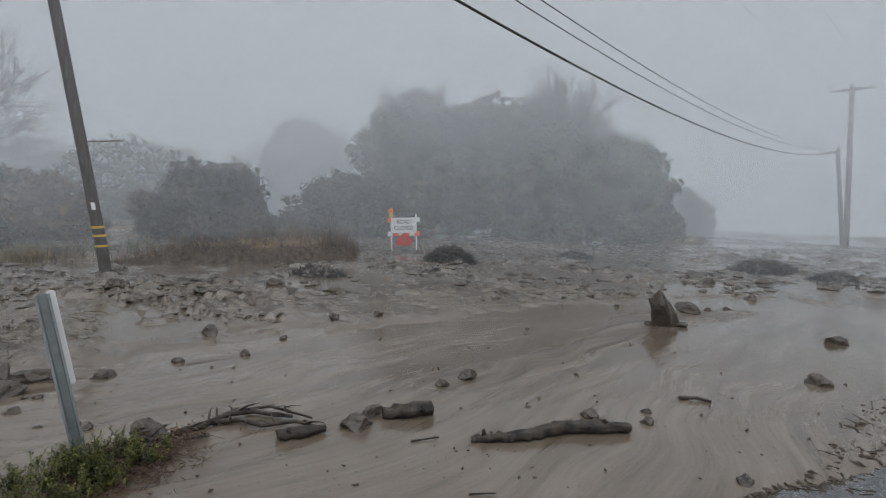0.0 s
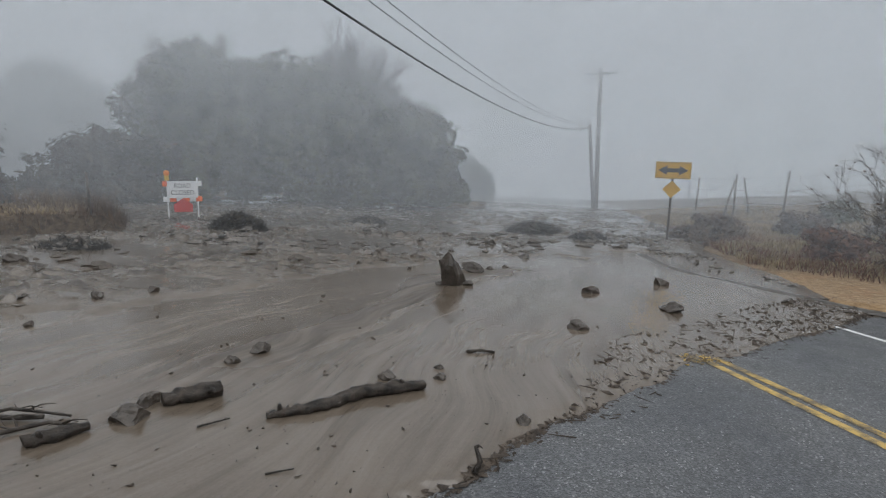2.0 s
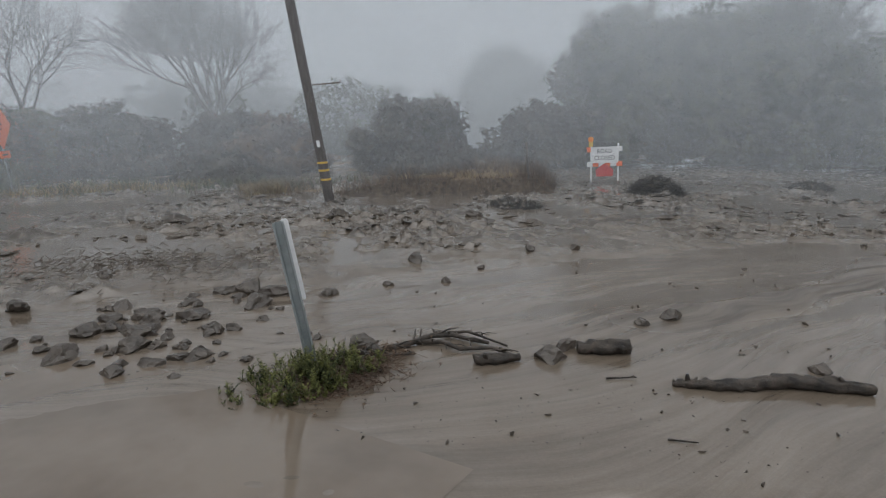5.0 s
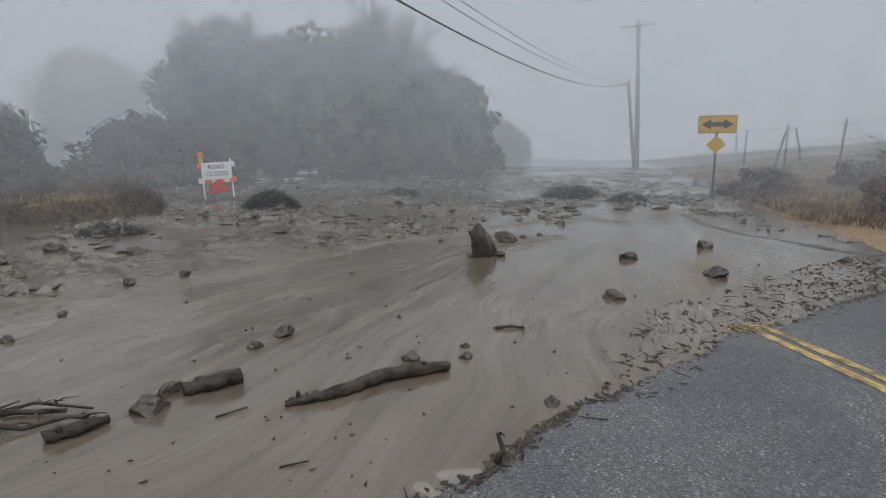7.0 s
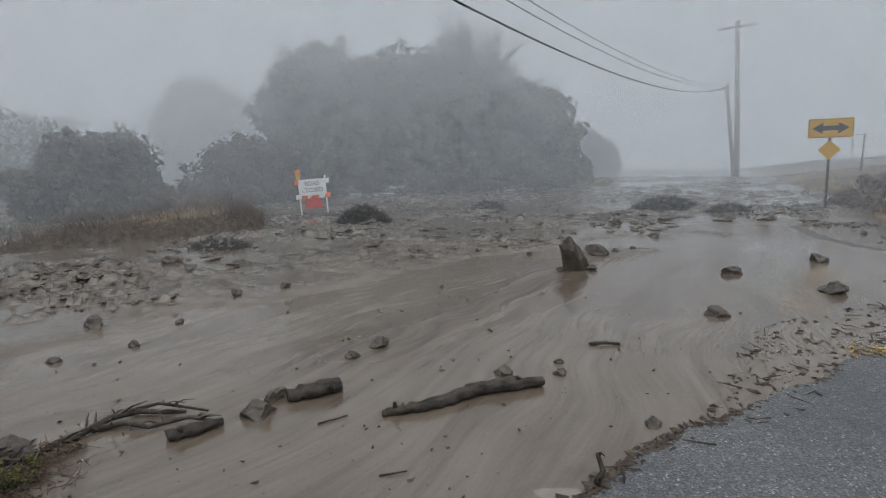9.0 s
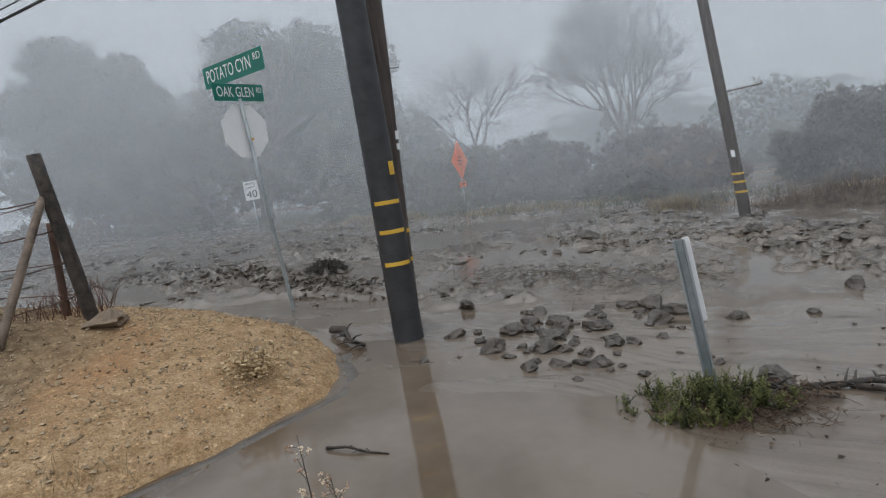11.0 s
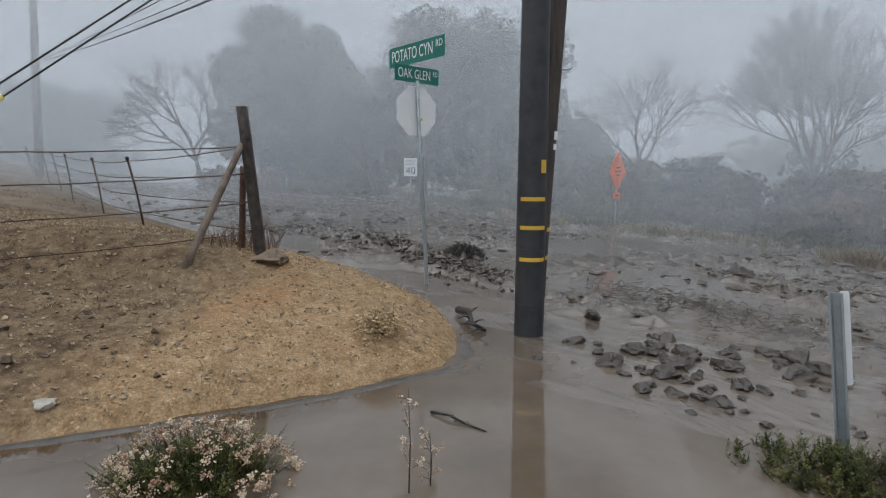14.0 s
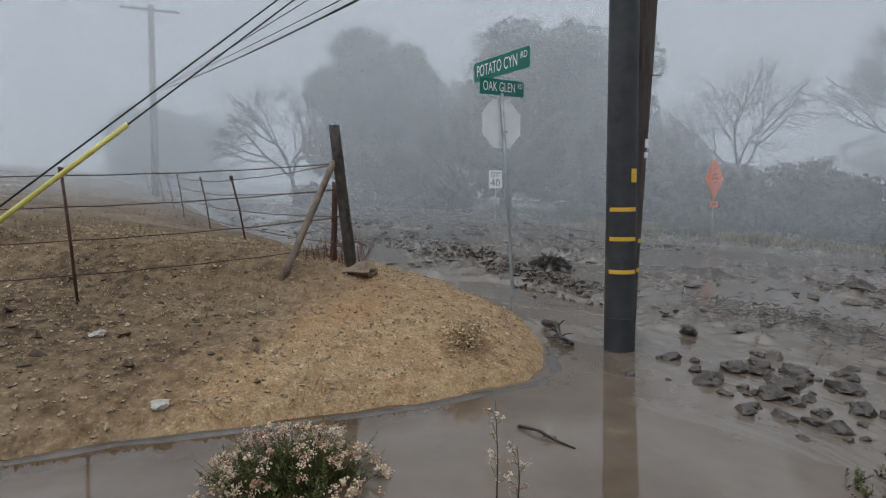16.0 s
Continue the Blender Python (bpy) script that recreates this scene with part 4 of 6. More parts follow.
# stays with a yellow guard
for top_z, anchor, guard in ((6.5, (-3.88, -4.52, 1.15), True), (6.6, (-3.51, -4.38, 1.15), False)):
    top = Vector((-6.25, 1.6, top_z))
    stay = thing("guy_wire", anchor, "stay wire with a yellow plastic guard, anchored in the hillside" if guard else "steel stay wire anchored in the hillside", "guy wire")
    bm = bmesh.new()
    tube(bm, [(top - Vector(anchor)) * -0.06, top - Vector(anchor)], 0.008, 6)
    part("wire", bm, CABLE, stay)
    if guard:
        w = top - Vector(anchor)
        bm = bmesh.new()
        tube(bm, [w * s for s in (0.0, 0.1, 0.2, 0.268)], 0.022, 10)
        part("guard", bm, GUARD, stay, "yellow plastic guard tube")


def bars(parent, material, rows_, y=-0.006):
    """Plain bars in place of words that cannot be read: (x, z, width, height)."""
    for x, z, w, h in rows_:
        bm = bmesh.new()
        box(bm, (w, 0.002, h), (x, y, z))
        part("text_bar", bm, material, parent)


def face_cam(x, y):
    return math.degrees(math.atan2(-x, y))


# street-name signs and the back of a stop sign on one post
POST = Vector((-8.81, 0.74, 0.24))
st = thing("street_sign", tuple(POST), "green street-name blades above a stop sign's back, steel post in mud", "street sign")
bm = bmesh.new()
top_off = Vector((-0.01, -0.17, 3.27))
tube(bm, [(0, 0.01, -0.4), (0, 0, 0), top_off * 0.5, top_off], 0.03, 10)
part("post", bm, GALV, st)


def blade(a, b, z, tall, words, small, word_width, small_width, word_x, small_x):
    a, b = Vector((*a, z)) - POST, Vector((*b, z)) - POST
    mid, d = (a + b) / 2, b - a
    m = Matrix.Translation(mid) @ pose(0, 0, 0, 0, 0, math.degrees(math.atan2(d.y, d.x)))
    bm = bmesh.new()
    plate(bm, rounded(d.length, tall, 0.02), 0.006)
    p = part("name_blade", bm, SIGN_GREEN, st, "green blade with white letters")
    p.matrix_basis = m
    lettering(words, tall * 0.6, p, WHITE, word_x, 0, -0.0045, word_width)
    lettering(small, tall * 0.33, p, WHITE, small_x, tall * 0.16, -0.0045, small_width)
    return p


blade((-9.39, 0.16), (-8.26, 0.95), 3.94, 0.31, "POTATO CYN", "RD", 1.02, 0.15, -0.1, 0.56)
blade((-8.58, 0.224), (-9.06, 0.935), 3.6, 0.245, "OAK GLEN", "RD", 0.62, 0.09, -0.055, 0.355)
bm = bmesh.new()
plate(bm, [(0.41 * math.cos(radians(22.5 + 45 * k)) * 1.0, 0.41 * math.sin(radians(22.5 + 45 * k))) for k in range(8)], 0.005)
stop = part("stop_sign", bm, ALUMINIUM, st, "octagonal plate, pale bare metal back")
stop.matrix_basis = Matrix.Translation((-0.055, -0.17, 2.81)) @ pose(0, 0, 0, 0, 0, 124)
bm = bmesh.new()
box(bm, (0.05, 0.003, 0.035), (0.09, -0.0045, -0.12))
part("sticker", bm, YELLOW, stop, "small yellow sticker")
for z in (2.62, 2.98):
    bm = bmesh.new()
    tube(bm, [(0.05, -0.14, z), (-0.06, -0.14, z)], 0.012, 8)
    part("bolt", bm, GALV, st)

# speed limit sign
lim = thing("speed_limit_sign", (-21.6, 1.11, gz(-21.6, 1.11)), "white speed limit sign on a thin post beside the road", "road sign", turn=face_cam(-21.9, 1.1))
lim_z = 2.51 - gz(-21.6, 1.11)
bm = bmesh.new()
tube(bm, [(0, 0.03, -0.3), (0, 0.03, lim_z + 0.3)], 0.025, 8)
part("post", bm, GALV, lim)
bm = bmesh.new()
plate(bm, rounded(0.5, 0.68, 0.04), 0.006)
face = part("face", bm, WHITE, lim)
face.matrix_basis = pose(0, 0, lim_z)
lettering("SPEED", 0.075, face, BLACK, 0, 0.23, -0.0045, 0.34)
lettering("LIMIT", 0.075, face, BLACK, 0, 0.11, -0.0045, 0.3)
lettering("40", 0.26, face, BLACK, 0, -0.14, -0.0045, 0.36)

# orange roadwork diamond, seen aslant
og = thing("roadwork_sign", (-19.0, 8.17, gz(-19.0, 8.17)), "orange diamond roadwork sign on a post by the bank", "road sign", turn=face_cam(-19.3, 8.1) + 66)
oz = 2.36 - gz(-19.0, 8.17)
bm = bmesh.new()
tube(bm, [(0, 0.03, -0.3), (0, 0.03, oz + 0.5)], 0.028, 8)
part("post", bm, GALV, og)
bm = bmesh.new()
plate(bm, [(0, 0.7), (-0.7, 0), (0, -0.7), (0.7, 0)], 0.006)
dia = part("diamond", bm, ORANGE, og)
dia.matrix_basis = pose(0, 0, oz)
bars(dia, RUST, [(0, 0.13, 0.26, 0.035), (0, 0.0, 0.42, 0.035), (0, -0.13, 0.28, 0.035)])
bm = bmesh.new()
plate(bm, rounded(0.6, 0.2, 0.02), 0.006)
pl = part("plaque", bm, ORANGE, og)
pl.matrix_basis = pose(0, 0, oz - 0.84)
bars(pl, RUST, [(0, 0, 0.34, 0.05)])

# two-way arrow sign over a marker diamond
aw = thing("arrow_sign", (10.3, 16.95, gz(10.3, 16.95) - 0.02), "yellow double-arrow sign above a yellow marker diamond, on a post", "road sign", turn=face_cam(10.3, 16.9))
aw_z = -1.21 - gz(10.3, 16.95) + 0.02
bm = bmesh.new()
box(bm, (0.07, 0.05, aw_z + 2.95), (0, 0.04, (aw_z + 2.65) / 2 - 0.15), 0.006)
part("post", bm, POLE_WOOD, aw)
bm = bmesh.new()
plate(bm, rounded(1.06, 0.53, 0.03), 0.006)
rect = part("arrow_panel", bm, SIGN_YELLOW, aw)
rect.matrix_basis = pose(0, 0, aw_z + 2.42)
bm = bmesh.new()
half = [(0.18, 0.065), (0.18, 0.15), (0.44, 0.0), (0.18, -0.15), (0.18, -0.065)]
plate(bm, half + [(-x, z) for x, z in reversed(half)], 0.003)
part("arrow", bm, BLACK, rect, "black double-headed arrow", pose(0, -0.0045, 0))
for w, h, x, z in ((1.0, 0.012, 0, 0.245), (1.0, 0.012, 0, -0.245), (0.012, 0.48, 0.51, 0), (0.012, 0.48, -0.51, 0)):
    bm = bmesh.new()
    box(bm, (w, 0.002, h), (x, -0.004, z))
    part("border", bm, BLACK, rect)
bm = bmesh.new()
plate(bm, [(0, 0.275), (-0.275, 0), (0, -0.275), (0.275, 0)], 0.006)
part("marker_diamond", bm, SIGN_YELLOW, aw, "yellow diamond plate", pose(0, 0, aw_z + 1.82))

# barricade
BAR = (-4.96, 19.2)
bz = mudz(*BAR) - 0.02
bc = thing("barricade", (*BAR, bz), "white road-closed barricade with orange rails and an amber lamp", "barricade", turn=face_cam(*BAR))
for x in (-0.43, 0.43):
    bm = bmesh.new()
    box(bm, (0.045, 0.045, 1.42), (x, 0.05, 0.57), 0.006)
    part("leg", bm, WHITE, bc)
    bm = bmesh.new()
    box(bm, (0.06, 1.1, 0.05), (x, 0.05, 0.02), 0.008)
    part("foot", bm, RUST, bc)
for z in (1.1, 0.62):
    for k in range(6):
        bm = bmesh.new()
        box(bm, (0.18, 0.02, 0.16), (-0.47 + 0.188 * k, 0.02, z), 0.004)
        part("rail_stripe", bm, ORANGE if (k + (z > 1)) % 2 else WHITE, bc)
bm = bmesh.new()
plate(bm, rounded(0.86, 0.53, 0.03), 0.01)
pan = part("sign_panel", bm, WHITE, bc)
pan.matrix_basis = pose(0, -0.03, 0.92)
lettering("ROAD", 0.14, pan, BLACK, 0, 0.115, -0.0065, 0.46)
lettering("CLOSED", 0.14, pan, BLACK, 0, -0.1, -0.0065, 0.66)
bm = bmesh.new()
plate(bm, [(-0.26, -0.2), (0.26, -0.2), (0.28, 0.02), (0.1, 0.16), (0, 0.22), (-0.1, 0.16), (-0.28, 0.02)], 0.02)
part("red_panel", bm, RED, bc, "red cloth panel below the sign", pose(0, -0.03, 0.42))
bm = bmesh.new()
box(bm, (0.13, 0.09, 0.16), (-0.43, 0.0, 1.28), 0.015)
lamp = part("lamp_box", bm, YELLOW, bc, "yellow battery box")
bm = bmesh.new()
tube(bm, [(-0.43, -0.05, 1.43), (-0.43, 0.05, 1.43)], 0.085, 16)
part("lens", bm, LAMP_AMBER, bc, "round amber warning lens")

# thin marker by the bank
mk = thing("marker_post", (-6.05, 15.2, gz(-6.05, 15.2)), "thin pale marker stake on the far bank", "marker post")
bm = bmesh.new()
tube(bm, [(0, 0, -0.2), (-0.01, 0, 0.55), (-0.03, 0, 1.0)], 0.03, 6)
part("stake", bm, GREY_POLE, mk)

# road marker with a white plate
D0, D1 = Vector((-3.25, 3.31, -0.05)), Vector((-3.34, 3.21, 1.18))
dl = thing("delineator_post", tuple(D0), "leaning galvanised marker post with a white plate, in weeds", "marker post")
up_ = (D1 - D0).normalized()
side_ = (Vector((0.71, 0.70, 0)) - up_ * up_.dot(Vector((0.71, 0.70, 0)))).normalized()
dm = Matrix((side_, up_.cross(side_), up_)).transposed().to_4x4()
L = (D1 - D0).length
bm = bmesh.new()
plate(bm, [(-0.045, 0.028), (-0.03, 0.028), (-0.022, -0.012), (0.022, -0.012), (0.03, 0.028), (0.045, 0.028), (0.045, 0.022), (0.035, 0.022), (0.027, -0.018), (-0.027, -0.018), (-0.035, 0.022), (-0.045, 0.022)], L + 0.3)
bmesh.ops.transform(bm, matrix=Matrix.Translation((0, 0, L / 2 - 0.15)) @ Matrix.Rotation(radians(90), 4, "X"), verts=bm.verts)
part("channel_post", bm, GALV, dl, "", dm)
bm = bmesh.new()
plate(bm, rounded(0.06, 0.68, 0.02), 0.004)
part("plate", bm, WHITE, dl, "white reflective plate", dm @ pose(0.046, 0.034, L - 0.33))
for h in (L - 0.1, L - 0.55):
    bm = bmesh.new()
    tube(bm, [(0, -0.02, h), (0, 0.04, h)], 0.008, 6)
    part("bolt", bm, GALV, dl, "", dm)

# ---- fences ----
cp = thing("fence_corner", (-7.48, -1.57, gz(-7.48, -1.57)), "weathered wooden corner post with a slanting brace, on a sand mound", "fence post")


def fence_tube(name, a, b, r, material, label="", sides=10):
    o = Vector((-7.48, -1.57, gz(-7.48, -1.57)))
    bm = bmesh.new()
    tube(bm, [sub(a, b, k / 6) - o for k in range(7)], [r * (1.05 - 0.1 * k / 6) for k in range(7)], sides, rough=0.1)
    return part(name, bm, material, cp, label)


fence_tube("corner_post", (-7.48, -1.57, gz(-7.48, -1.57) - 0.3), (-7.44, -1.77, 2.9), 0.078, DARK_WOOD)
fence_tube("brace", (-6.75, -2.35, gz(-6.75, -2.35) - 0.05), (-7.42, -1.78, 2.42), 0.046, surface("weathered_wood", (0.07, 0.05, 0.038), (0.26, 0.205, 0.16), 7, 60, (0.7, 0.9), 0.6, 0.012), "weathered slanting brace pole")
fence_tube("second_post", (-7.91, -1.95, gz(-7.91, -1.95) - 0.2), (-7.93, -1.89, 2.15), 0.045, RUST, "thin rusty post")


def t_post(x, y, tall, dx=0.0, dy=0.0):
    z = gz(x, y)
    t = thing("fence_post", (x, y, z), "thin rusty steel post of a barbed-wire fence", "fence post", "hillside fence posts")
    bm = bmesh.new()
    top = Vector((dx, dy, tall))
    tube(bm, [(0, 0, -0.3), top * 0.5, top], 0.018, 5)
    part("post", bm, RUST, t)
    bm = bmesh.new()
    tube(bm, [top * 0.97, top * 1.02], 0.03, 5)
    part("cap", bm, RUST, t)
    return Vector((x, y, z)), top


run_a = [t_post(-4.0, -8.2, 1.5, 0.03), t_post(-5.77, -4.31, 1.48, 0.04, -0.06)]
corner = (Vector((-7.48, -1.57, gz(-7.48, -1.57))), Vector((0.03, -0.16, 1.5)))
run_a.append(corner)
run_b = [corner]
for k, (x, y) in enumerate(((-9.89, -3.97), (-12.4, -5.75), (-15.3, -7.8), (-18.3, -9.6), (-21.4, -11.6), (-24.6, -13.6), (-28, -15.8), (-32, -18.2))):
    run_b.append(t_post(x, y, 1.15, 0.08, -0.22 + 0.05 * (k % 3)))
wire_no = 0
for run in (run_a, run_b):
    for s in (0.22, 0.48, 0.73, 0.96):
        bm = bmesh.new()
        pts = []
        for (p0, t0), (p1, t1) in zip(run[:-1], run[1:]):
            for k in range(8):
                pts.append(sub(p0 + t0 * s, p1 + t1 * s, k / 8) - Vector((0, 0, 0.12 * (k / 8) * (1 - k / 8) + 0.006 * (k % 2))))
        pts.append(run[-1][0] + run[-1][1] * s)
        tube(bm, pts, 0.0065, 4)
        g = random.Random(wire_no)
        for p0, p1 in zip(pts[:-1], pts[1:]):
            for j in range(2 if (p1 - p0).length < 0.8 else 4):
                q = sub(p0, p1, g.random())
                d = Vector((g.uniform(-1, 1), g.uniform(-1, 1), g.uniform(-1, 1))).normalized() * 0.022
                tube(bm, [q - d, q + d], 0.003, 3, caps=False)
        wire_no += 1
        tagged(part("barbed_wire", bm, RUST), "rusty barbed wire strung between posts", "barbed wire", "fence wires")

for k, (x, y, tall, dx) in enumerate(((20.7, 24.3, 2.3, 0.12), (20.3, 27.3, 2.2, 0.0), (19.2, 26.6, 1.9, 0.5), (22.1, 33.3, 2.1, 0.05), (26.0, 24.0, 2.4, 0.1), (23.6, 36.5, 1.8, 0.0), (21.5, 27.6, 1.9, -0.55), (31, 23, 2.2, 0.05))):
    t = thing("fence_post", (x, y, gz(x, y)), "grey wooden fence post on the dry slope", "fence post", "slope fence posts")
    bm = bmesh.new()
    tube(bm, [(0, 0, -0.2), (dx / 2, 0, tall / 2), (dx, 0, tall)], [0.06, 0.055, 0.05], 7, rough=0.08)
    part("post", bm, GREY_POLE, t)
for s in (0.7, 1.35, 2.0):
    bm = bmesh.new()
    tube(bm, [Vector((x, y, gz(x, y) + s)) for x, y in ((40, 18), (31, 23), (26, 24), (20.7, 24.3), (20.3, 27.3), (22.1, 33.3), (23.6, 36.5))], 0.008, 4)
    tagged(part("fence_wire", bm, RUST), "slack wire of the slope fence", "fence wire", "slope fence wires")

# ---- road lines and kerbs ----
PAINT_YELLOW = surface("worn_yellow_paint", (0.12, 0.095, 0.06), (0.53, 0.36, 0.1), 6, 90, (0.4, 0.6), 0.3, 0.004, 0, None, (0.42, 0.55))
PAINT_WHITE = surface("worn_white_paint", (0.3, 0.3, 0.3), (0.7, 0.7, 0.68), 9, 70, (0.4, 0.6), 0.3, 0.004, 0, None, (0.3, 0.46))


def road_line(x0, width, y0, y1, material, label):
    bm = bmesh.new()
    n = 60
    prev = None
    for k in range(n + 1):
        y = y0 + (y1 - y0) * k / n
        pair = []
        for s in (-0.5, 0.5):
            px, py, pz = road_point(x0 + s * width + 0.006 * noise.noise(Vector((y * 4, s * 7, x0))), y)
            pair.append(bm.verts.new((px, py, pz + 0.005)))
        if prev:
            bm.faces.new((prev[0], prev[1], pair[1], pair[0]))
        prev = pair
    return tagged(part("road_line", bm, material), label, "road marking", kind="structure")


road_line(4.02, 0.105, -25, 5.62, PAINT_YELLOW, "worn yellow centre line on wet asphalt")
road_line(4.21, 0.105, -25, 5.72, PAINT_YELLOW, "worn yellow centre line on wet asphalt")
road_line(7.28, 0.1, -25, 7.3, PAINT_WHITE, "white edge line on wet asphalt")


def kerb(pts, width, tall, label, shift=0.0, height=gz):
    """A rounded asphalt dike along a line."""
    bm = bmesh.new()
    fine = []
    for a, b in zip(pts[:-1], pts[1:]):
        n = max(2, int(math.dist(a, b) / 0.25))
        fine += [(a[0] + (b[0] - a[0]) * k / n, a[1] + (b[1] - a[1]) * k / n) for k in range(n)]
    prev = None
    for i, (x, y) in enumerate(fine[1:-1], 1):
        d = Vector((fine[i + 1][0] - fine[i - 1][0], fine[i + 1][1] - fine[i - 1][1], 0)).normalized()
        side = Vector((-d.y, d.x, 0))
        z = float(lie(np.float64(x), np.float64(y)))
        wob = 0.07 * noise.noise(Vector((x * 1.3, y * 1.3, 4))) + 0.035 * noise.noise(Vector((x * 4.5, y * 4.5, 2)))
        z += 0.014 * noise.noise(Vector((x * 3.1, y * 3.1, 9)))
        row = []
        for s, h in ((-0.5, -0.12), (-0.46, 0.35), (-0.3, 0.85), (0, 1.0), (0.3, 0.85), (0.46, 0.35), (0.5, -0.12)):
            row.append(bm.verts.new(Vector((x, y, 0)) + side * (s * width + shift + wob) + Vector((0, 0, z + h * tall))))
        if prev:
            for k in range(6):
                f = bm.faces.new((prev[k], prev[k + 1], row[k + 1], row[k]))
                f.smooth = True
        prev = row
    return tagged(part("kerb", bm, MUDDY), label, "kerb", kind="structure")


kerb([(-2.95, -4.2), (-3.33, -3.22), (-3.63, -2.56), (-3.91, -1.77), (-4.19, -0.88), (-4.42, -0.34), (-4.75, 0.16), (-5.03, 0.7), (-5.48, 0.92), (-6.27, 0.98), (-7.0, 0.92)], 0.17, 0.032, "low grey asphalt dike along the sand")
kerb([(9.85, 2.0), (9.45, 6.0), (9.08, 7.25), (8.55, 8.05), (8.3, 9.05), (7.97, 10.15), (7.6, 11.2), (7.65, 12.8), (8.2, 15.0)], 0.3, 0.03, "dark asphalt dike along the sandy verge")

# pool of silty water by the sand
bm = bmesh.new()
px_, py_ = np.meshgrid(np.linspace(-8.0, -1.4, 50), np.linspace(-6, 2.6, 60), indexing="ij")
pool_idx = [[bm.verts.new((px_[i, j], py_[i, j], float(lie(px_[i, j], py_[i, j])) + 0.022)) for j in range(60)] for i in range(50)]
for i in range(49):
    for j in range(59):
        bm.faces.new((pool_idx[i][j], pool_idx[i + 1][j], pool_idx[i + 1][j + 1], pool_idx[i][j + 1])).smooth = True
pool = part("water", bm, WATER)
wx, wy = px_.ravel(), py_.ravel()
# Strip along the sand where the mound's reflection is painted brown.
mound_reflection = smooth(0.75, 0.15, -line_side(wx, wy, SAND_EDGE) + 0.25 * fbm(wx, wy, 0.8, 3, 9)) * smooth(0.6, -1.2, wy)
pool.data.attributes.new("mound_reflection", "FLOAT", "POINT").data.foreach_set("value", mound_reflection.astype(np.float32))
tagged(pool, "still silty brown water standing beside the sand", "water", kind="structure")

# ---- logs, branches and rocks ----


def log(name, pts, radii, label, knots=0, seed=1, group=""):
    base = Vector(pts[0])
    t = thing(name, tuple(base), label, "log", group)
    fine, fr = [], []
    n = len(pts) - 1
    for k in range(n * 5 + 1):
        i, f = min(k // 5, n - 1), (k - 5 * min(k // 5, n - 1)) / 5
        fine.append(sub(pts[i], pts[i + 1], f) - base + Vector((noise.noise(Vector((k * 0.7, seed, 0))), noise.noise(Vector((k * 0.7, seed, 5))), noise.noise(Vector((k * 0.7, seed, 9))))) * 0.012)
        fr.append((radii[i] + (radii[i + 1] - radii[i]) * f) * (1 + 0.3 * noise.noise(Vector((k * 0.9, seed, 3)))))
    bm = bmesh.new()
    tube(bm, fine, fr, 18, rough=0.5)
    part("stem", bm, DARK_WOOD, t)
    g = random.Random(seed)
    for k in range(knots):
        i = g.randrange(2, len(fine) - 2)
        d = Vector((g.uniform(-1, 1), g.uniform(-1, 1), g.uniform(0.2, 1))).normalized()
        bm = bmesh.new()
        tube(bm, [fine[i], fine[i] + d * fr[i] * 1.3, fine[i] + d * fr[i] * 1.9], [fr[i] * 0.6, fr[i] * 0.4, fr[i] * 0.25], 8, rough=0.2)
        part("knot", bm, DARK_WOOD, t)
    return t


def on_mud(x, y, up=0.0):
    return (x, y, mudz(x, y) + up)


log("log", [on_mud(-0.6, 4.33, 0.015), on_mud(-0.5, 4.36, 0.03), on_mud(-0.3, 4.41, 0.035), on_mud(-0.08, 4.54, 0.04), on_mud(0.12, 4.69, 0.05), on_mud(0.4, 4.8, 0.045), on_mud(0.69, 4.87, 0.04)], [0.026, 0.034, 0.042, 0.05, 0.058, 0.054, 0.04], "long waterlogged log lying in smooth mud", 3, 1)
log("log", [on_mud(-1.42, 4.62, 0.04), on_mud(-1.25, 4.7, 0.055), on_mud(-1.02, 4.82, 0.055)], [0.052, 0.065, 0.06], "short broken log lying in smooth mud", 1, 2)
log("log", [on_mud(-2.08, 3.96, 0.03), on_mud(-1.95, 4.05, 0.04), on_mud(-1.78, 4.2, 0.035)], [0.045, 0.05, 0.028], "short stub of driftwood in mud", 1, 3)


def branch(pts, r, label, seed, twigs=6, spread=0.25):
    """A crooked stick with side twigs."""
    base = Vector(pts[0])
    t = thing("branch", tuple(base), label, "branch")
    bm = bmesh.new()
    loc = [Vector(p) - base for p in pts]
    tube(bm, loc, [r * (1 - 0.6 * k / len(loc)) for k in range(len(loc))], 7, rough=0.3)
    part("stem", bm, DARK_WOOD, t)
    g = random.Random(seed)
    for k in range(twigs):
        i = g.randrange(len(loc) - 1)
        p = sub(loc[i], loc[i + 1], g.random())
        q = p + Vector((g.uniform(-1, 1), g.uniform(-1, 1), g.uniform(-0.1, 0.35))) * spread
        bm = bmesh.new()
        tube(bm, [p, (p + q) / 2 + Vector((0, 0, 0.02)), q], [r * 0.35, r * 0.25, r * 0.12], 5, rough=0.3)
        part("twig", bm, DARK_WOOD, t)
    return t


branch([on_mud(-2.88, 3.8, 0.02), on_mud(-2.76, 4.0, 0.03), on_mud(-2.66, 4.24, 0.05), on_mud(-2.5, 4.36, 0.045), on_mud(-2.3, 4.36, 0.03), on_mud(-2.15, 4.38, 0.025)], 0.032, "crooked dark branch washed up in mud", 4, 9, 0.2)
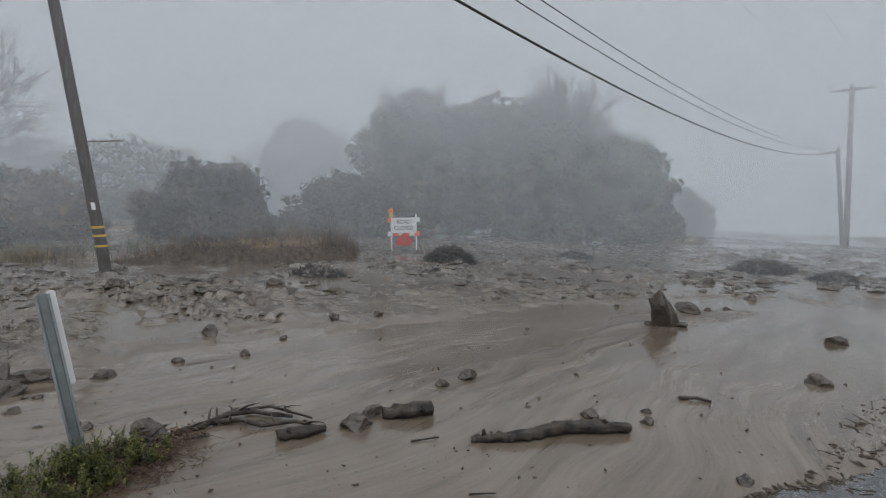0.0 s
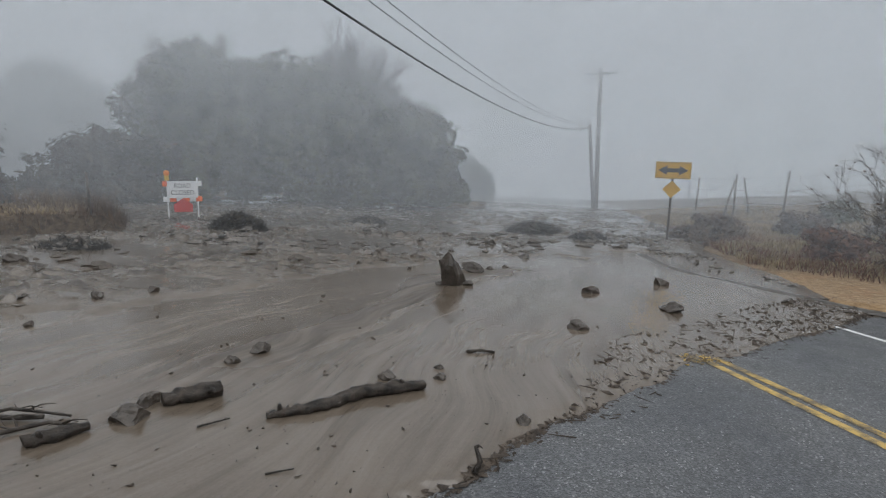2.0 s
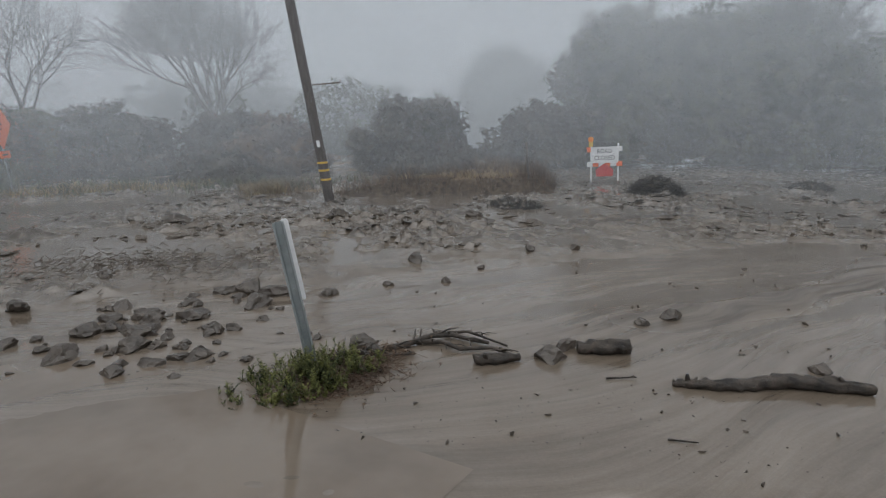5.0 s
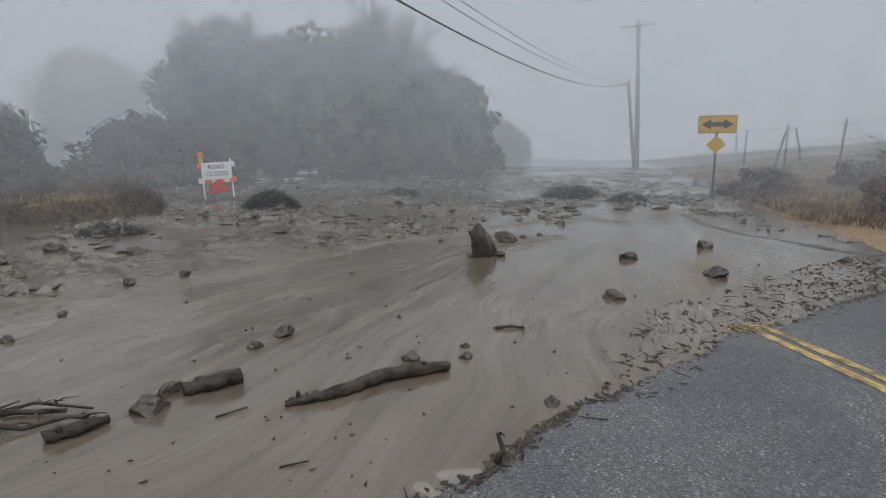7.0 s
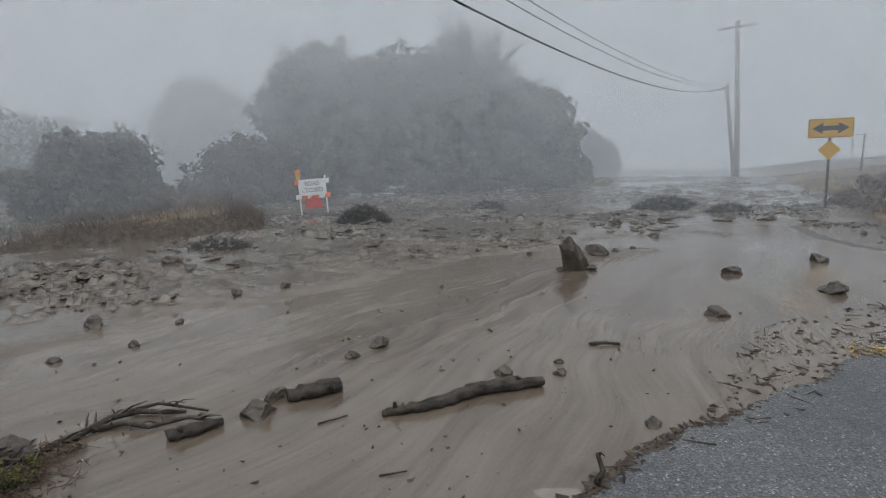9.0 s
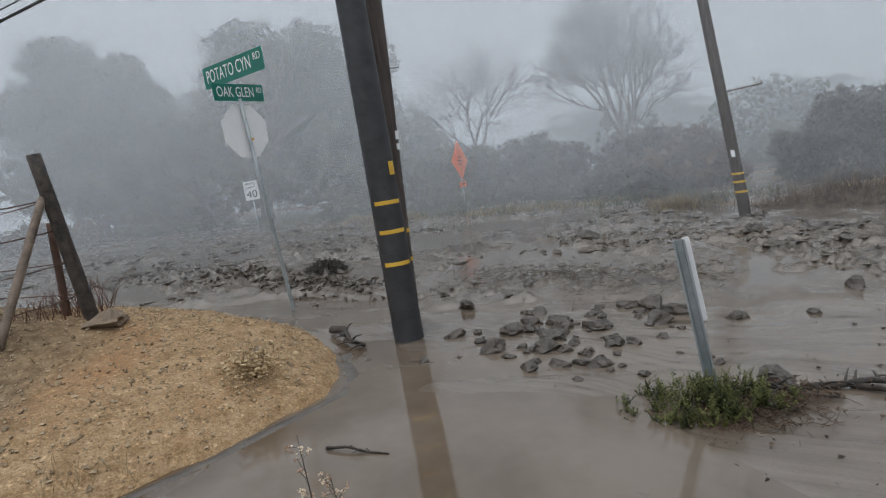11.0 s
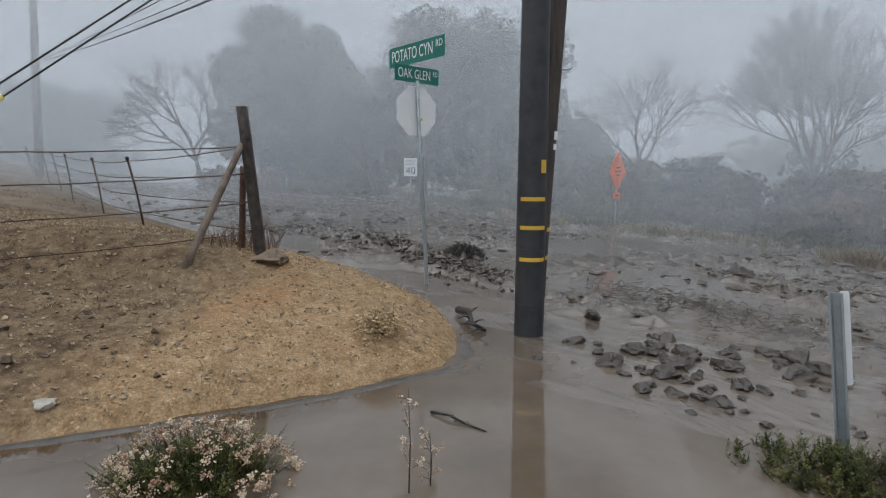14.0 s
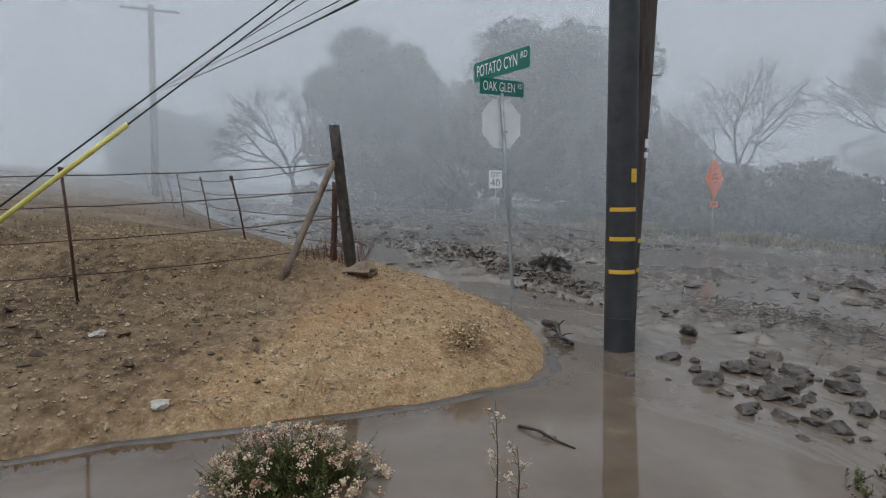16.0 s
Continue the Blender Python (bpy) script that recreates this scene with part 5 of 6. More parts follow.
branch([on_mud(-2.72, 4.1, 0.02), on_mud(-2.5, 4.16, 0.04), on_mud(-2.3, 4.12, 0.03), on_mud(-2.05, 4.24, 0.045), on_mud(-1.84, 4.22, 0.02)], 0.024, "crooked dark branch washed up in mud", 14, 9, 0.18)
branch([on_mud(-2.62, 4.42, 0.02), on_mud(-2.4, 4.46, 0.06), on_mud(-2.2, 4.42, 0.05), on_mud(-1.98, 4.4, 0.02)], 0.016, "thin forked branch washed up in mud", 15, 8, 0.2)
branch([on_mud(-3.15, 3.5, 0.03), on_mud(-2.95, 3.62, 0.04), on_mud(-2.75, 3.7, 0.03), on_mud(-2.6, 3.86, 0.02)], 0.024, "twiggy branch caught by the weeds", 5, 12, 0.2)
branch([on_mud(-0.5, 3.48, 0.008), on_mud(-0.33, 3.52, 0.014)], 0.007, "thin stick in mud", 16, 1, 0.04)
branch([on_mud(-1.06, 4.18, 0.01), on_mud(-0.86, 4.3, 0.015)], 0.008, "thin stick in mud", 17, 1, 0.05)
branch([on_mud(0.82, 3.42, 0.02), on_mud(0.86, 3.45, 0.09), on_mud(0.84, 3.5, 0.17)], 0.022, "upright splinter of wood at the mud's edge", 6, 3, 0.08)
branch([on_mud(1.3, 5.9, 0.01), on_mud(1.45, 5.86, 0.03), on_mud(1.6, 5.86, 0.01)], 0.022, "small forked stick in mud", 7, 4, 0.1)
branch([on_mud(-7.05, 1.0, 0.06), on_mud(-6.8, 1.12, 0.12), on_mud(-6.55, 1.12, 0.07), on_mud(-6.35, 1.25, 0.04)], 0.045, "dark root lodged at the foot of the pole", 9, 8, 0.22)
branch([(-3.97, 0.39, 0.15), (-3.85, 0.52, 0.17), (-3.74, 0.62, 0.15), (-3.6, 0.76, 0.14)], 0.013, "thin twig lying in shallow water", 10, 5, 0.09)


def rock_mesh(seed, size, squash=0.6, jag=1.0):
    bm = bmesh.new()
    bmesh.ops.create_icosphere(bm, subdivisions=3, radius=1.0)
    g = random.Random(seed)
    cuts = [(Vector((g.uniform(-1, 1), g.uniform(-1, 1), g.uniform(-0.6, 1))).normalized(), g.uniform(0.5, 0.8)) for _ in range(10)]
    off = Vector((seed * 3.1, seed * 1.7, 0))
    long = g.uniform(0.65, 0.95)
    for v in bm.verts:
        for n, d in cuts:
            over = v.co.dot(n) - d
            if over > 0:
                v.co -= n * over
        v.co *= 1 + 0.24 * noise.noise(v.co * 1.9 + off) + jag * 0.14 * noise.noise(v.co * 5.3 + off) + 0.06 * noise.noise(v.co * 11 + off)
        v.co = Vector((v.co.x, v.co.y * long, v.co.z * squash)) * (size * 0.72)
    for f in bm.faces:
        f.smooth = False
    return bm


def rock(x, y, size, seed, label="wet dark rock half sunk in mud", squash=0.6, sink=0.3, material=None, group="rocks in the mud", height=None):
    ob = part("rock", rock_mesh(seed, size, squash), material or ROCK)
    z = (height or mudz)(x, y)
    ob.matrix_world = pose(x, y, z + size * 0.58 * squash * (1 - 2 * sink) * 0.9, seed * 7 % 14 - 7, seed * 5 % 14 - 7, seed * 47 % 360)
    return tagged(ob, label, "rock", group)


near_rocks = ((-1.6, 4.38, 0.27), (-1.55, 4.66, 0.2), (-3.15, 3.85, 0.24), (-2.98, 3.76, 0.18), (-0.87, 5.9, 0.2), (-1.06, 5.58, 0.15), (-3.55, 6.06, 0.15), (-3.46, 6.9, 0.12), (-2.64, 8.5, 0.18), (-3.2, 8.05, 0.2), (-4.4, 6.72, 0.28), (-4.1, 5.62, 0.14), (-4.5, 4.98, 0.18),
              (0.39, 5.18, 0.17), (0.92, 5.4, 0.09), (0.87, 5.12, 0.12), (1.38, 4.15, 0.14), (3.0, 6.85, 0.25), (4.2, 9.15, 0.27), (6.0, 10.0, 0.3), (4.95, 7.9, 0.3), (2.95, 11.3, 0.15), (3.4, 11.7, 0.12), (1.27, 11.2, 0.12), (4.35, 13.3, 0.3), (-0.32, 8.6, 0.06))
for k, (x, y, s) in enumerate(near_rocks):
    rock(x, y, s * 0.88, k + 1, "muddy rock lying in smooth wet mud" if s < 0.2 else "chunky wet rock half sunk in mud")
shore_rocks = ((-5.13, 2.32, 0.3), (-5.6, 2.8, 0.26), (-6.05, 3.4, 0.22), (-5.75, 3.1, 0.2), (-5.13, 3.07, 0.26), (-4.85, 2.8, 0.26), (-4.44, 2.33, 0.2), (-4.37, 2.62, 0.18), (-4.19, 2.93, 0.22), (-4.56, 3.42, 0.2), (-4.48, 3.55, 0.15), (-5.1, 3.58, 0.26), (-4.87, 4.18, 0.32), (-5.4, 4.58, 0.36), (-5.02, 4.66, 0.34), (-5.6, 4.38, 0.24), (-5.35, 3.3, 0.25),
               (-6.9, 2.8, 0.24), (-4.48, 4.9, 0.16), (-10.0, 6.9, 0.5), (-5.5, 2.95, 0.22), (-5.25, 3.0, 0.2), (-5.55, 3.35, 0.24), (-5.85, 2.2, 0.2), (-7.71, 8.95, 0.4), (-5.42, 10.6, 0.35))
for k, (x, y, s) in enumerate(shore_rocks):
    rock(x, y, s * 0.95, k + 40, "wet cobble among a bank of stones in mud" if s < 0.3 else "large wet boulder in shallow mud", 0.52, 0.36)
g = random.Random(5)
for k in range(60):
    x, y = -5.15 + g.gauss(0, 0.55), 3.2 + g.gauss(0, 0.65)
    rock(x, y, g.uniform(0.05, 0.14), k + 80, "small wet cobble among a bank of stones in mud", 0.55, 0.35)
# upright stump-like boulder and its neighbours
bm = rock_mesh(207, 0.9, 1.0, 0.3)
for v in bm.verts:
    k = 1.0 - 0.5 * max(0, v.co.z)
    v.co.x *= 0.46 * k
    v.co.y *= 0.48 * k
    v.co.z *= 0.82
    v.co.x -= 0.3 * max(0, v.co.z)
stump = part("boulder", bm, ROCK)
stump.matrix_world = pose(1.87, 9.72, mudz(1.87, 9.72) + 0.2, 0, 0, 15)
tagged(stump, "upright dark boulder standing in wet mud", "rock", "rocks in the mud")
rock(2.5, 11.05, 0.42, 301, "long low wet rock in mud", 0.45)
rock(2.1, 9.75, 0.2, 302, "muddy rubble at a boulder's foot", 0.4)
rock(1.62, 9.72, 0.14, 303, "muddy rubble at a boulder's foot", 0.4)
SAND_ROCK = surface("tan_rock", (0.11, 0.078, 0.052), (0.25, 0.185, 0.125), 6, 40, (0.7, 0.9), 0.5, 0.01)
PALE_ROCK = surface("pale_rock", (0.34, 0.31, 0.26), (0.55, 0.52, 0.45), 6, 40, (0.7, 0.9), 0.4, 0.01)
rock(-5.9, 0.08, 0.2, 310, "tan flat rock lying on sand", 0.45, 0.25, SAND_ROCK, "rocks on the sand", gz)
rock(-7.2, -1.42, 0.4, 311, "brown slab of rock against the corner post", 0.4, 0.25, SAND_ROCK, "rocks on the sand", gz)
rock(-4.0, -2.47, 0.13, 312, "pale stone lying on the hillside", 0.6, 0.25, PALE_ROCK, "rocks on the sand", gz)
rock(-5.0, -3.6, 0.12, 313, "pale stone lying on the hillside", 0.6, 0.25, PALE_ROCK, "rocks on the sand", gz)
rock(-3.35, -3.35, 0.1, 314, "yellowish stone at the hill's foot", 0.6, 0.25, PALE_ROCK, "rocks on the sand", gz)
g = random.Random(8)
for k in range(7):
    rock(-21.0 + g.uniform(-0.6, 0.6), 4.3 + g.uniform(-1.3, 1.3), g.uniform(0.4, 0.8), 330 + k, "grey-brown boulder in a heap at the mud's far edge", 0.6, 0.3, SAND_ROCK, "boulder heap", gz)


def chip_cloud(centres, sizes, seed, flat=0.45, long=1.0, turn=None):
    """Many small jagged lumps in one mesh."""
    g = np.random.default_rng(seed)
    n = len(centres)
    octa = np.array([(1, 0, 0), (0.2, 1, 0.1), (-1, 0.1, 0), (0, -1, 0), (0.1, 0, 1), (0, 0, -1), (0.7, 0.6, 0.6), (-0.6, -0.6, 0.6)], dtype=float)
    faces = np.array([(0, 6, 4), (0, 1, 6), (6, 1, 4), (1, 2, 4), (2, 7, 4), (2, 3, 7), (7, 3, 4), (3, 0, 4), (1, 0, 5), (2, 1, 5), (3, 2, 5), (0, 3, 5)])
    v = octa[None] * (1 + 0.35 * g.normal(size=(n, 8, 1))) + 0.18 * g.normal(size=(n, 8, 3))
    v *= np.stack([np.full(n, long) * (0.7 + 0.6 * g.random(n)), 0.5 + 0.5 * g.random(n), flat * (0.6 + 0.8 * g.random(n))], 1)[:, None]
    a = g.random(n) * 6.283
    c, s = np.cos(a)[:, None], np.sin(a)[:, None]
    x, y = v[..., 0] * c - v[..., 1] * s, v[..., 0] * s + v[..., 1] * c
    v = np.stack([x, y, v[..., 2]], -1) * np.asarray(sizes)[:, None, None] + np.asarray(centres)[:, None]
    f = (faces[None] + (np.arange(n) * 8)[:, None, None]).reshape(-1, 3)
    return mesh_of("chips", v.reshape(-1, 3), f, False)


# clods all over the debris flow
g = np.random.default_rng(12)
n = 42000
rad, ang = 3.5 * (34 / 3.5) ** g.random(n), np.radians(g.uniform(-60, 118, n))
x, y = -rad * np.sin(ang), rad * np.cos(ang)
z, clot = mud_height(x, y)
keep = (clot > 0.35) & (line_side(x, y, FAR_BANK) < 0.3) & (line_side(x, y, SAND_EDGE) < -0.2) & (line_side(x, y, MUD_EDGE) > 0.2) & (fbm(x, y, 0.42, 4, 90) + 0.16 * g.normal(size=n) > 0.1)
x, y, z, rad = x[keep], y[keep], z[keep], rad[keep]
sz = np.minimum(0.012 + 0.065 * g.random(len(x)) ** 3.4 + 0.0022 * rad * g.random(len(x)), 0.11)
CLOD = surface("wet_clods", (0.036, 0.028, 0.021), (0.135, 0.11, 0.087), 6, 40, (0.12, 0.45), 0.4, 0.02, 0, None, (0.35, 0.65), 0.25)
tagged(part("clods", chip_cloud(np.stack([x, y, z + sz * 0.08], 1), sz, 13, 0.34, 1.35), CLOD), "dark wet clods and stones of the debris flow", "clods", kind="stuff")

# darker, larger clods farther out
n = 9000
rad, ang = g.uniform(10.5, 34, n), np.radians(g.uniform(-52, 112, n))
x, y = -rad * np.sin(ang), rad * np.cos(ang)
z, clot = mud_height(x, y)
keep = (clot > 0.1) & (line_side(x, y, FAR_BANK) < 0.2) & (line_side(x, y, SAND_EDGE) < -0.3) & (line_side(x, y, MUD_EDGE) > 0.1) & (fbm(x, y, 0.5, 3, 92) + 0.35 * g.normal(size=n) > 0.42)
x, y, z = x[keep], y[keep], z[keep]
sz = 0.05 + 0.11 * g.random(len(x)) ** 2
tagged(part("far_clods", chip_cloud(np.stack([x, y, z + sz * 0.1], 1), sz, 19, 0.4, 1.5), CLOD), "dark clods and branches far out on the flow", "clods", kind="stuff")

# litter on the mud's rim: chips, bark and twigs
n = 8500
s = g.random(n)
ex, ey = np.array([p[0] for p in MUD_EDGE[1:14]]), np.array([p[1] for p in MUD_EDGE[1:14]])
cum = np.concatenate([[0], np.cumsum(np.hypot(np.diff(ex), np.diff(ey)))])
sx, sy = np.interp(s * cum[-1], cum, ex), np.interp(s * cum[-1], cum, ey)
reach = 0.12 + 1.25 * smooth(1.2, 4.5, sx) * smooth(12, 7.5, sx)
inn = reach * g.random(n) ** 1.3 - 0.04
dens = g.random(n) < (0.25 + 0.75 * smooth(0.5, 4, sx)) * (0.45 + 0.55 * smooth(-0.2, 0.5, fbm(sx - inn, sy + inn, 2.2, 3, 95)))
px2, py2 = (sx - inn * 0.55)[dens], (sy + inn * 0.84)[dens]
zz = mud_height(px2, py2)[0]
road_z = lie(px2, py2) - 0.02
zz = np.maximum(zz, road_z)
sz = 0.004 + 0.027 * g.random(len(px2)) ** 4.5
BRUSH = surface("dark_brush", (0.009, 0.008, 0.007), (0.035, 0.03, 0.024), 8, 50, (0.7, 0.9), 0)
LITTER = surface("bark_litter", (0.02, 0.014, 0.01), (0.08, 0.06, 0.044), 8, 50, (0.65, 0.9), 0.3, 0.01, 0, None, (0.35, 0.65), 0.3)
tagged(part("litter", chip_cloud(np.stack([px2, py2, zz + sz * 0.16], 1), sz, 14, 0.42, 1.25), LITTER), "dark bark chips and pebbles along the mud's rim", "litter", kind="stuff")


def twig_cloud(centres, lengths, radius, seed, lift=0.25):
    """Thin straight twigs, three-sided, in one mesh."""
    g = np.random.default_rng(seed)
    n = len(centres)
    a = g.random(n) * 6.283
    d = np.stack([np.cos(a), np.sin(a), lift * g.normal(size=n)], 1) * np.asarray(lengths)[:, None] * 0.5
    side = np.stack([-np.sin(a), np.cos(a), 0 * a], 1) * radius
    upv = np.array([0, 0, 1.0]) * radius
    c = np.asarray(centres)
    v = np.stack([c - d - side, c - d + side, c - d + upv * 1.6, c + d - side * 0.5, c + d + side * 0.5, c + d + upv], 1)
    f = np.array([(0, 3, 5, 2), (1, 2, 5, 4), (0, 1, 4, 3)])
    return mesh_of("twigs", v.reshape(-1, 3), (f[None] + (np.arange(n) * 6)[:, None, None]).reshape(-1, 4), False)


pick = g.random(len(px2)) < 0.03
tagged(part("twigs", twig_cloud(np.stack([px2, py2, zz + 0.015], 1)[pick], 0.06 + 0.16 * g.random(pick.sum()), 0.006, 15), LITTER), "thin dark twigs along the mud's rim", "twigs", kind="stuff")
# a dark seam of bark crumbs where the mud meets the asphalt
n = 30000
s = g.random(n)
ex2, ey2 = np.interp(s * cum[-1], cum, ex) + 0.16 * g.normal(size=n), np.interp(s * cum[-1], cum, ey) + 0.16 * g.normal(size=n)
zm = mud_height(ex2, ey2)[0]
seam = (np.abs(zm - lie(ex2, ey2) + 0.014) < 0.009) & (fbm(ex2, ey2, 1.6, 3, 94) + 0.3 * g.normal(size=n) > -0.05)
ex2, ey2, zm = ex2[seam], ey2[seam], zm[seam]
sz = 0.005 + 0.02 * g.random(len(ex2)) ** 3
tagged(part("seam_litter", chip_cloud(np.stack([ex2, ey2, np.maximum(zm, lie(ex2, ey2) - 0.015) + sz * 0.25], 1), sz, 21, 0.35, 1.6), LITTER), "dark bark crumbs where mud meets asphalt", "litter", kind="stuff")
# specks on the smooth mud
n = 2400
rad, ang = 3.2 * (12 / 3.2) ** g.random(n), np.radians(g.uniform(-58, 110, n))
x, y = -rad * np.sin(ang), rad * np.cos(ang)
z, clot = mud_height(x, y)
keep = (clot < 0.2) & (line_side(x, y, MUD_EDGE) > 0.2) & (line_side(x, y, SAND_EDGE) < -0.3) & ((y > 2.2) | (g.random(n) < 0.15))
sz = 0.004 + 0.024 * g.random(n) ** 7
tagged(part("specks", chip_cloud(np.stack([x, y, z + sz * 0.3], 1)[keep], sz[keep], 16), LITTER), "scattered dark pebbles on smooth mud", "pebbles", kind="stuff")
# grit and stones on the sand and hillside
n = 16000
x, y = g.uniform(-10, -2.9, n), g.uniform(-6.5, 1.0, n)
dd = line_side(x, y, SAND_EDGE)
keep = dd > 0.05
sz = 0.006 + 0.02 * g.random(n) ** 4
tagged(part("grit", chip_cloud(np.stack([x, y, ground_height(x, y) + sz * 0.3], 1)[keep], sz[keep], 17, 0.85), surface("granite_grit", (0.11, 0.07, 0.038), (0.52, 0.41, 0.27), 9, 50, (0.7, 0.9), 0.2, 0.005, 0, None, (0.3, 0.7), 0.3)), "granite grit and pebbles on sand", "grit", kind="stuff")
n = 210
x, y = g.uniform(-7, -3.4, n), g.uniform(-5.5, -1.2, n)
keep = (line_side(x, y, SAND_EDGE) > 0.4) & (y < -1.6 + 0.35 * (x + 4))
sz = 0.018 + 0.06 * g.random(n) ** 3
tagged(part("dirt_clods", chip_cloud(np.stack([x, y, ground_height(x, y) + sz * 0.15], 1)[keep], sz[keep], 18, 0.8), surface("dirt_clod", (0.05, 0.035, 0.024), (0.16, 0.112, 0.074), 14, 60, (0.8, 0.95), 0.4, 0.01)), "dark clumps of soil and roots on the hillside", "clods", kind="stuff")

# dark clods and sticks between the road's edge and the verge
n = 1500
x, y = g.uniform(7.4, 11.5, n), g.uniform(7.6, 18.5, n)
v_ = line_side(x, y, VERGE)
keep = (v_ > -0.25) & (v_ < 0.4 + 0.16 * (y - 7.6)) & (fbm(x, y, 1.1, 3, 93) + 0.3 * g.normal(size=n) > 0.1)
x, y = x[keep], y[keep]
sz = 0.025 + 0.1 * g.random(len(x)) ** 2.5
tagged(part("verge_clods", chip_cloud(np.stack([x, y, np.maximum(mud_height(x, y)[0], ground_height(x, y)) + sz * 0.12], 1), sz, 20, 0.4, 1.4), CLOD), "dark clods and sticks washed against the verge", "clods", kind="stuff")

# dark heaps of brush on the flow
for k, (x, y, r, h) in enumerate(((-2.85, 16.3, 0.78, 0.55), (6.2, 18.2, 1.0, 0.4), (7.5, 16.8, 0.6, 0.25), (0.8, 19.6, 0.6, 0.25), (-5.3, 12.2, 0.7, 0.16), (-11.4, 1.7, 0.6, 0.22))):
    t = thing("brush_heap", (x, y, mudz(x, y) - 0.03), "dark heap of brush and roots carried on the mud", "brush heap", "brush heaps")
    gg = np.random.default_rng(400 + k)
    m_ = 1100
    a, q = gg.random(m_) * 6.283, gg.random(m_) ** 0.5
    c = np.stack([np.cos(a) * q * r, np.sin(a) * q * r * 0.6, h * (1 - q ** 2) * (0.5 + 0.5 * gg.random(m_))], 1)
    tagged(part("brush", twig_cloud(c, 0.12 + 0.3 * gg.random(m_) * r, 0.008, 410 + k, 0.45), BRUSH, t), kind="stuff")
    tagged(part("rubble", chip_cloud(np.stack([np.cos(a) * q * r * 0.8, np.sin(a) * q * r * 0.5, h * 0.7 * (1 - q ** 2)], 1)[:160], 0.05 + 0.1 * gg.random(160) * r, 420 + k, 0.7), CLOD, t), kind="stuff")

# sparse brush lodged in the mud behind the stones
gg = np.random.default_rng(435)
m_ = 800
x, y = gg.normal(0, 1.1, m_), gg.normal(0, 0.5, m_)
x, y = -7.3 + 0.84 * x - 0.54 * y, 4.5 + 0.54 * x + 0.84 * y
tagged(part("lodged_brush", twig_cloud(np.stack([x, y, mud_height(x, y)[0] + 0.02 + 0.05 * gg.random(m_)], 1), 0.03 + 0.09 * gg.random(m_), 0.006, 436, 0.35), LITTER), "dark twigs and brush lodged in churned mud", "brush", kind="stuff")

# a low ridge of churned clods behind the street sign
gg = np.random.default_rng(430)
u = gg.random(800)
x, y = -13.2 + 4.4 * u + 0.4 * gg.normal(size=800), -0.5 + 2.7 * u + 0.36 * gg.normal(size=800)
near = np.exp(-((y - (-0.5 + 2.7 * (x + 13.2) / 4.4)) / 0.4) ** 2)
sz = 0.015 + 0.08 * gg.random(800) ** 3
tagged(part("clods", chip_cloud(np.stack([x, y, mud_height(x, y)[0] + 0.08 * near * gg.random(800)], 1), sz, 431, 0.6), CLOD), "dark ridge of churned mud and clods", "clods", kind="stuff")

# ---- grass, weeds and shrubs ----
STRAW = leaf_material("straw", (0.3, 0.21, 0.115), (0.62, 0.48, 0.3), 9)



def grass_cloud(x, y, z, tall, width, seed, bend=0.5):
    """Thin bent blades in one mesh."""
    g = np.random.default_rng(seed)
    n = len(x)
    a = g.random(n) * 6.283
    h = np.asarray(tall) * (0.5 + 0.8 * g.random(n))
    b = bend * g.normal(size=(n, 2)) * h[:, None]
    c = np.stack([x, y, z], 1)
    s = np.stack([np.cos(a), np.sin(a), 0 * a], 1) * width
    mid = c + np.stack([b[:, 0] * 0.35, b[:, 1] * 0.35, h * 0.6], 1)
    tip = c + np.stack([b[:, 0], b[:, 1], h], 1)
    v = np.stack([c - s, c + s, mid + s * 0.7, mid - s * 0.7, tip + s * 0.12, tip - s * 0.12], 1)
    f = np.array([(0, 1, 2, 3), (3, 2, 4, 5)])
    return mesh_of("grass", v.reshape(-1, 3), (f[None] + (np.arange(n) * 6)[:, None, None]).reshape(-1, 4), False)


def grass_patch(name, n, xr, yr, tall, width, keep, seed, material, label):
    g = np.random.default_rng(seed)
    x, y = g.uniform(*xr, n), g.uniform(*yr, n)
    k = keep(x, y, g.random(n))
    x, y = x[k], y[k]
    return tagged(part(name, grass_cloud(x, y, ground_height(x, y) - 0.02, np.full(len(x), tall), width, seed), material), label, "grass", kind="stuff")


def bank_side(x, y):
    return line_side(x, y, FAR_BANK)


grass_patch("dry_grass", 5000, (-15, -4.5), (10.5, 20), 0.2, 0.009, lambda x, y, u: (bank_side(x, y) > 0.9) & (bank_side(x, y) < 2.6) & (fbm(x, y, 0.5, 3, 96) + u * 0.5 > 0.5), 31, DRY_GRASS, "pale dry grass on top of the far bank")
grass_patch("bank_weeds", 24000, (-15, -4.5), (10.5, 20), 0.1, 0.008, lambda x, y, u: (bank_side(x, y) > 0.0) & (bank_side(x, y) < 1.3) & (fbm(x, y, 0.8, 3, 94) + u > 0.3), 32, LEAF_RUST, "dull brown dead weeds on the bank's face")
grass_patch("tall_weeds", 8000, (-13, -4.5), (10.5, 20), 0.42, 0.008, lambda x, y, u: (bank_side(x, y) > 0.3) & (bank_side(x, y) < 3.0) & (fbm(x, y, 0.6, 3, 87) + u * 0.5 > 0.3), 42, LEAF_RUST, "tall rusty dead weeds on the far bank")
grass_patch("grass_tuft", 2600, (-13.8, -11.6), (10.8, 12.6), 0.34, 0.008, lambda x, y, u: ((x + 12.7) / 0.8) ** 2 + ((y - 11.7) / 0.6) ** 2 < 0.3 + u, 43, DRY_GRASS, "tawny tuft of dry grass at the mud's far edge")
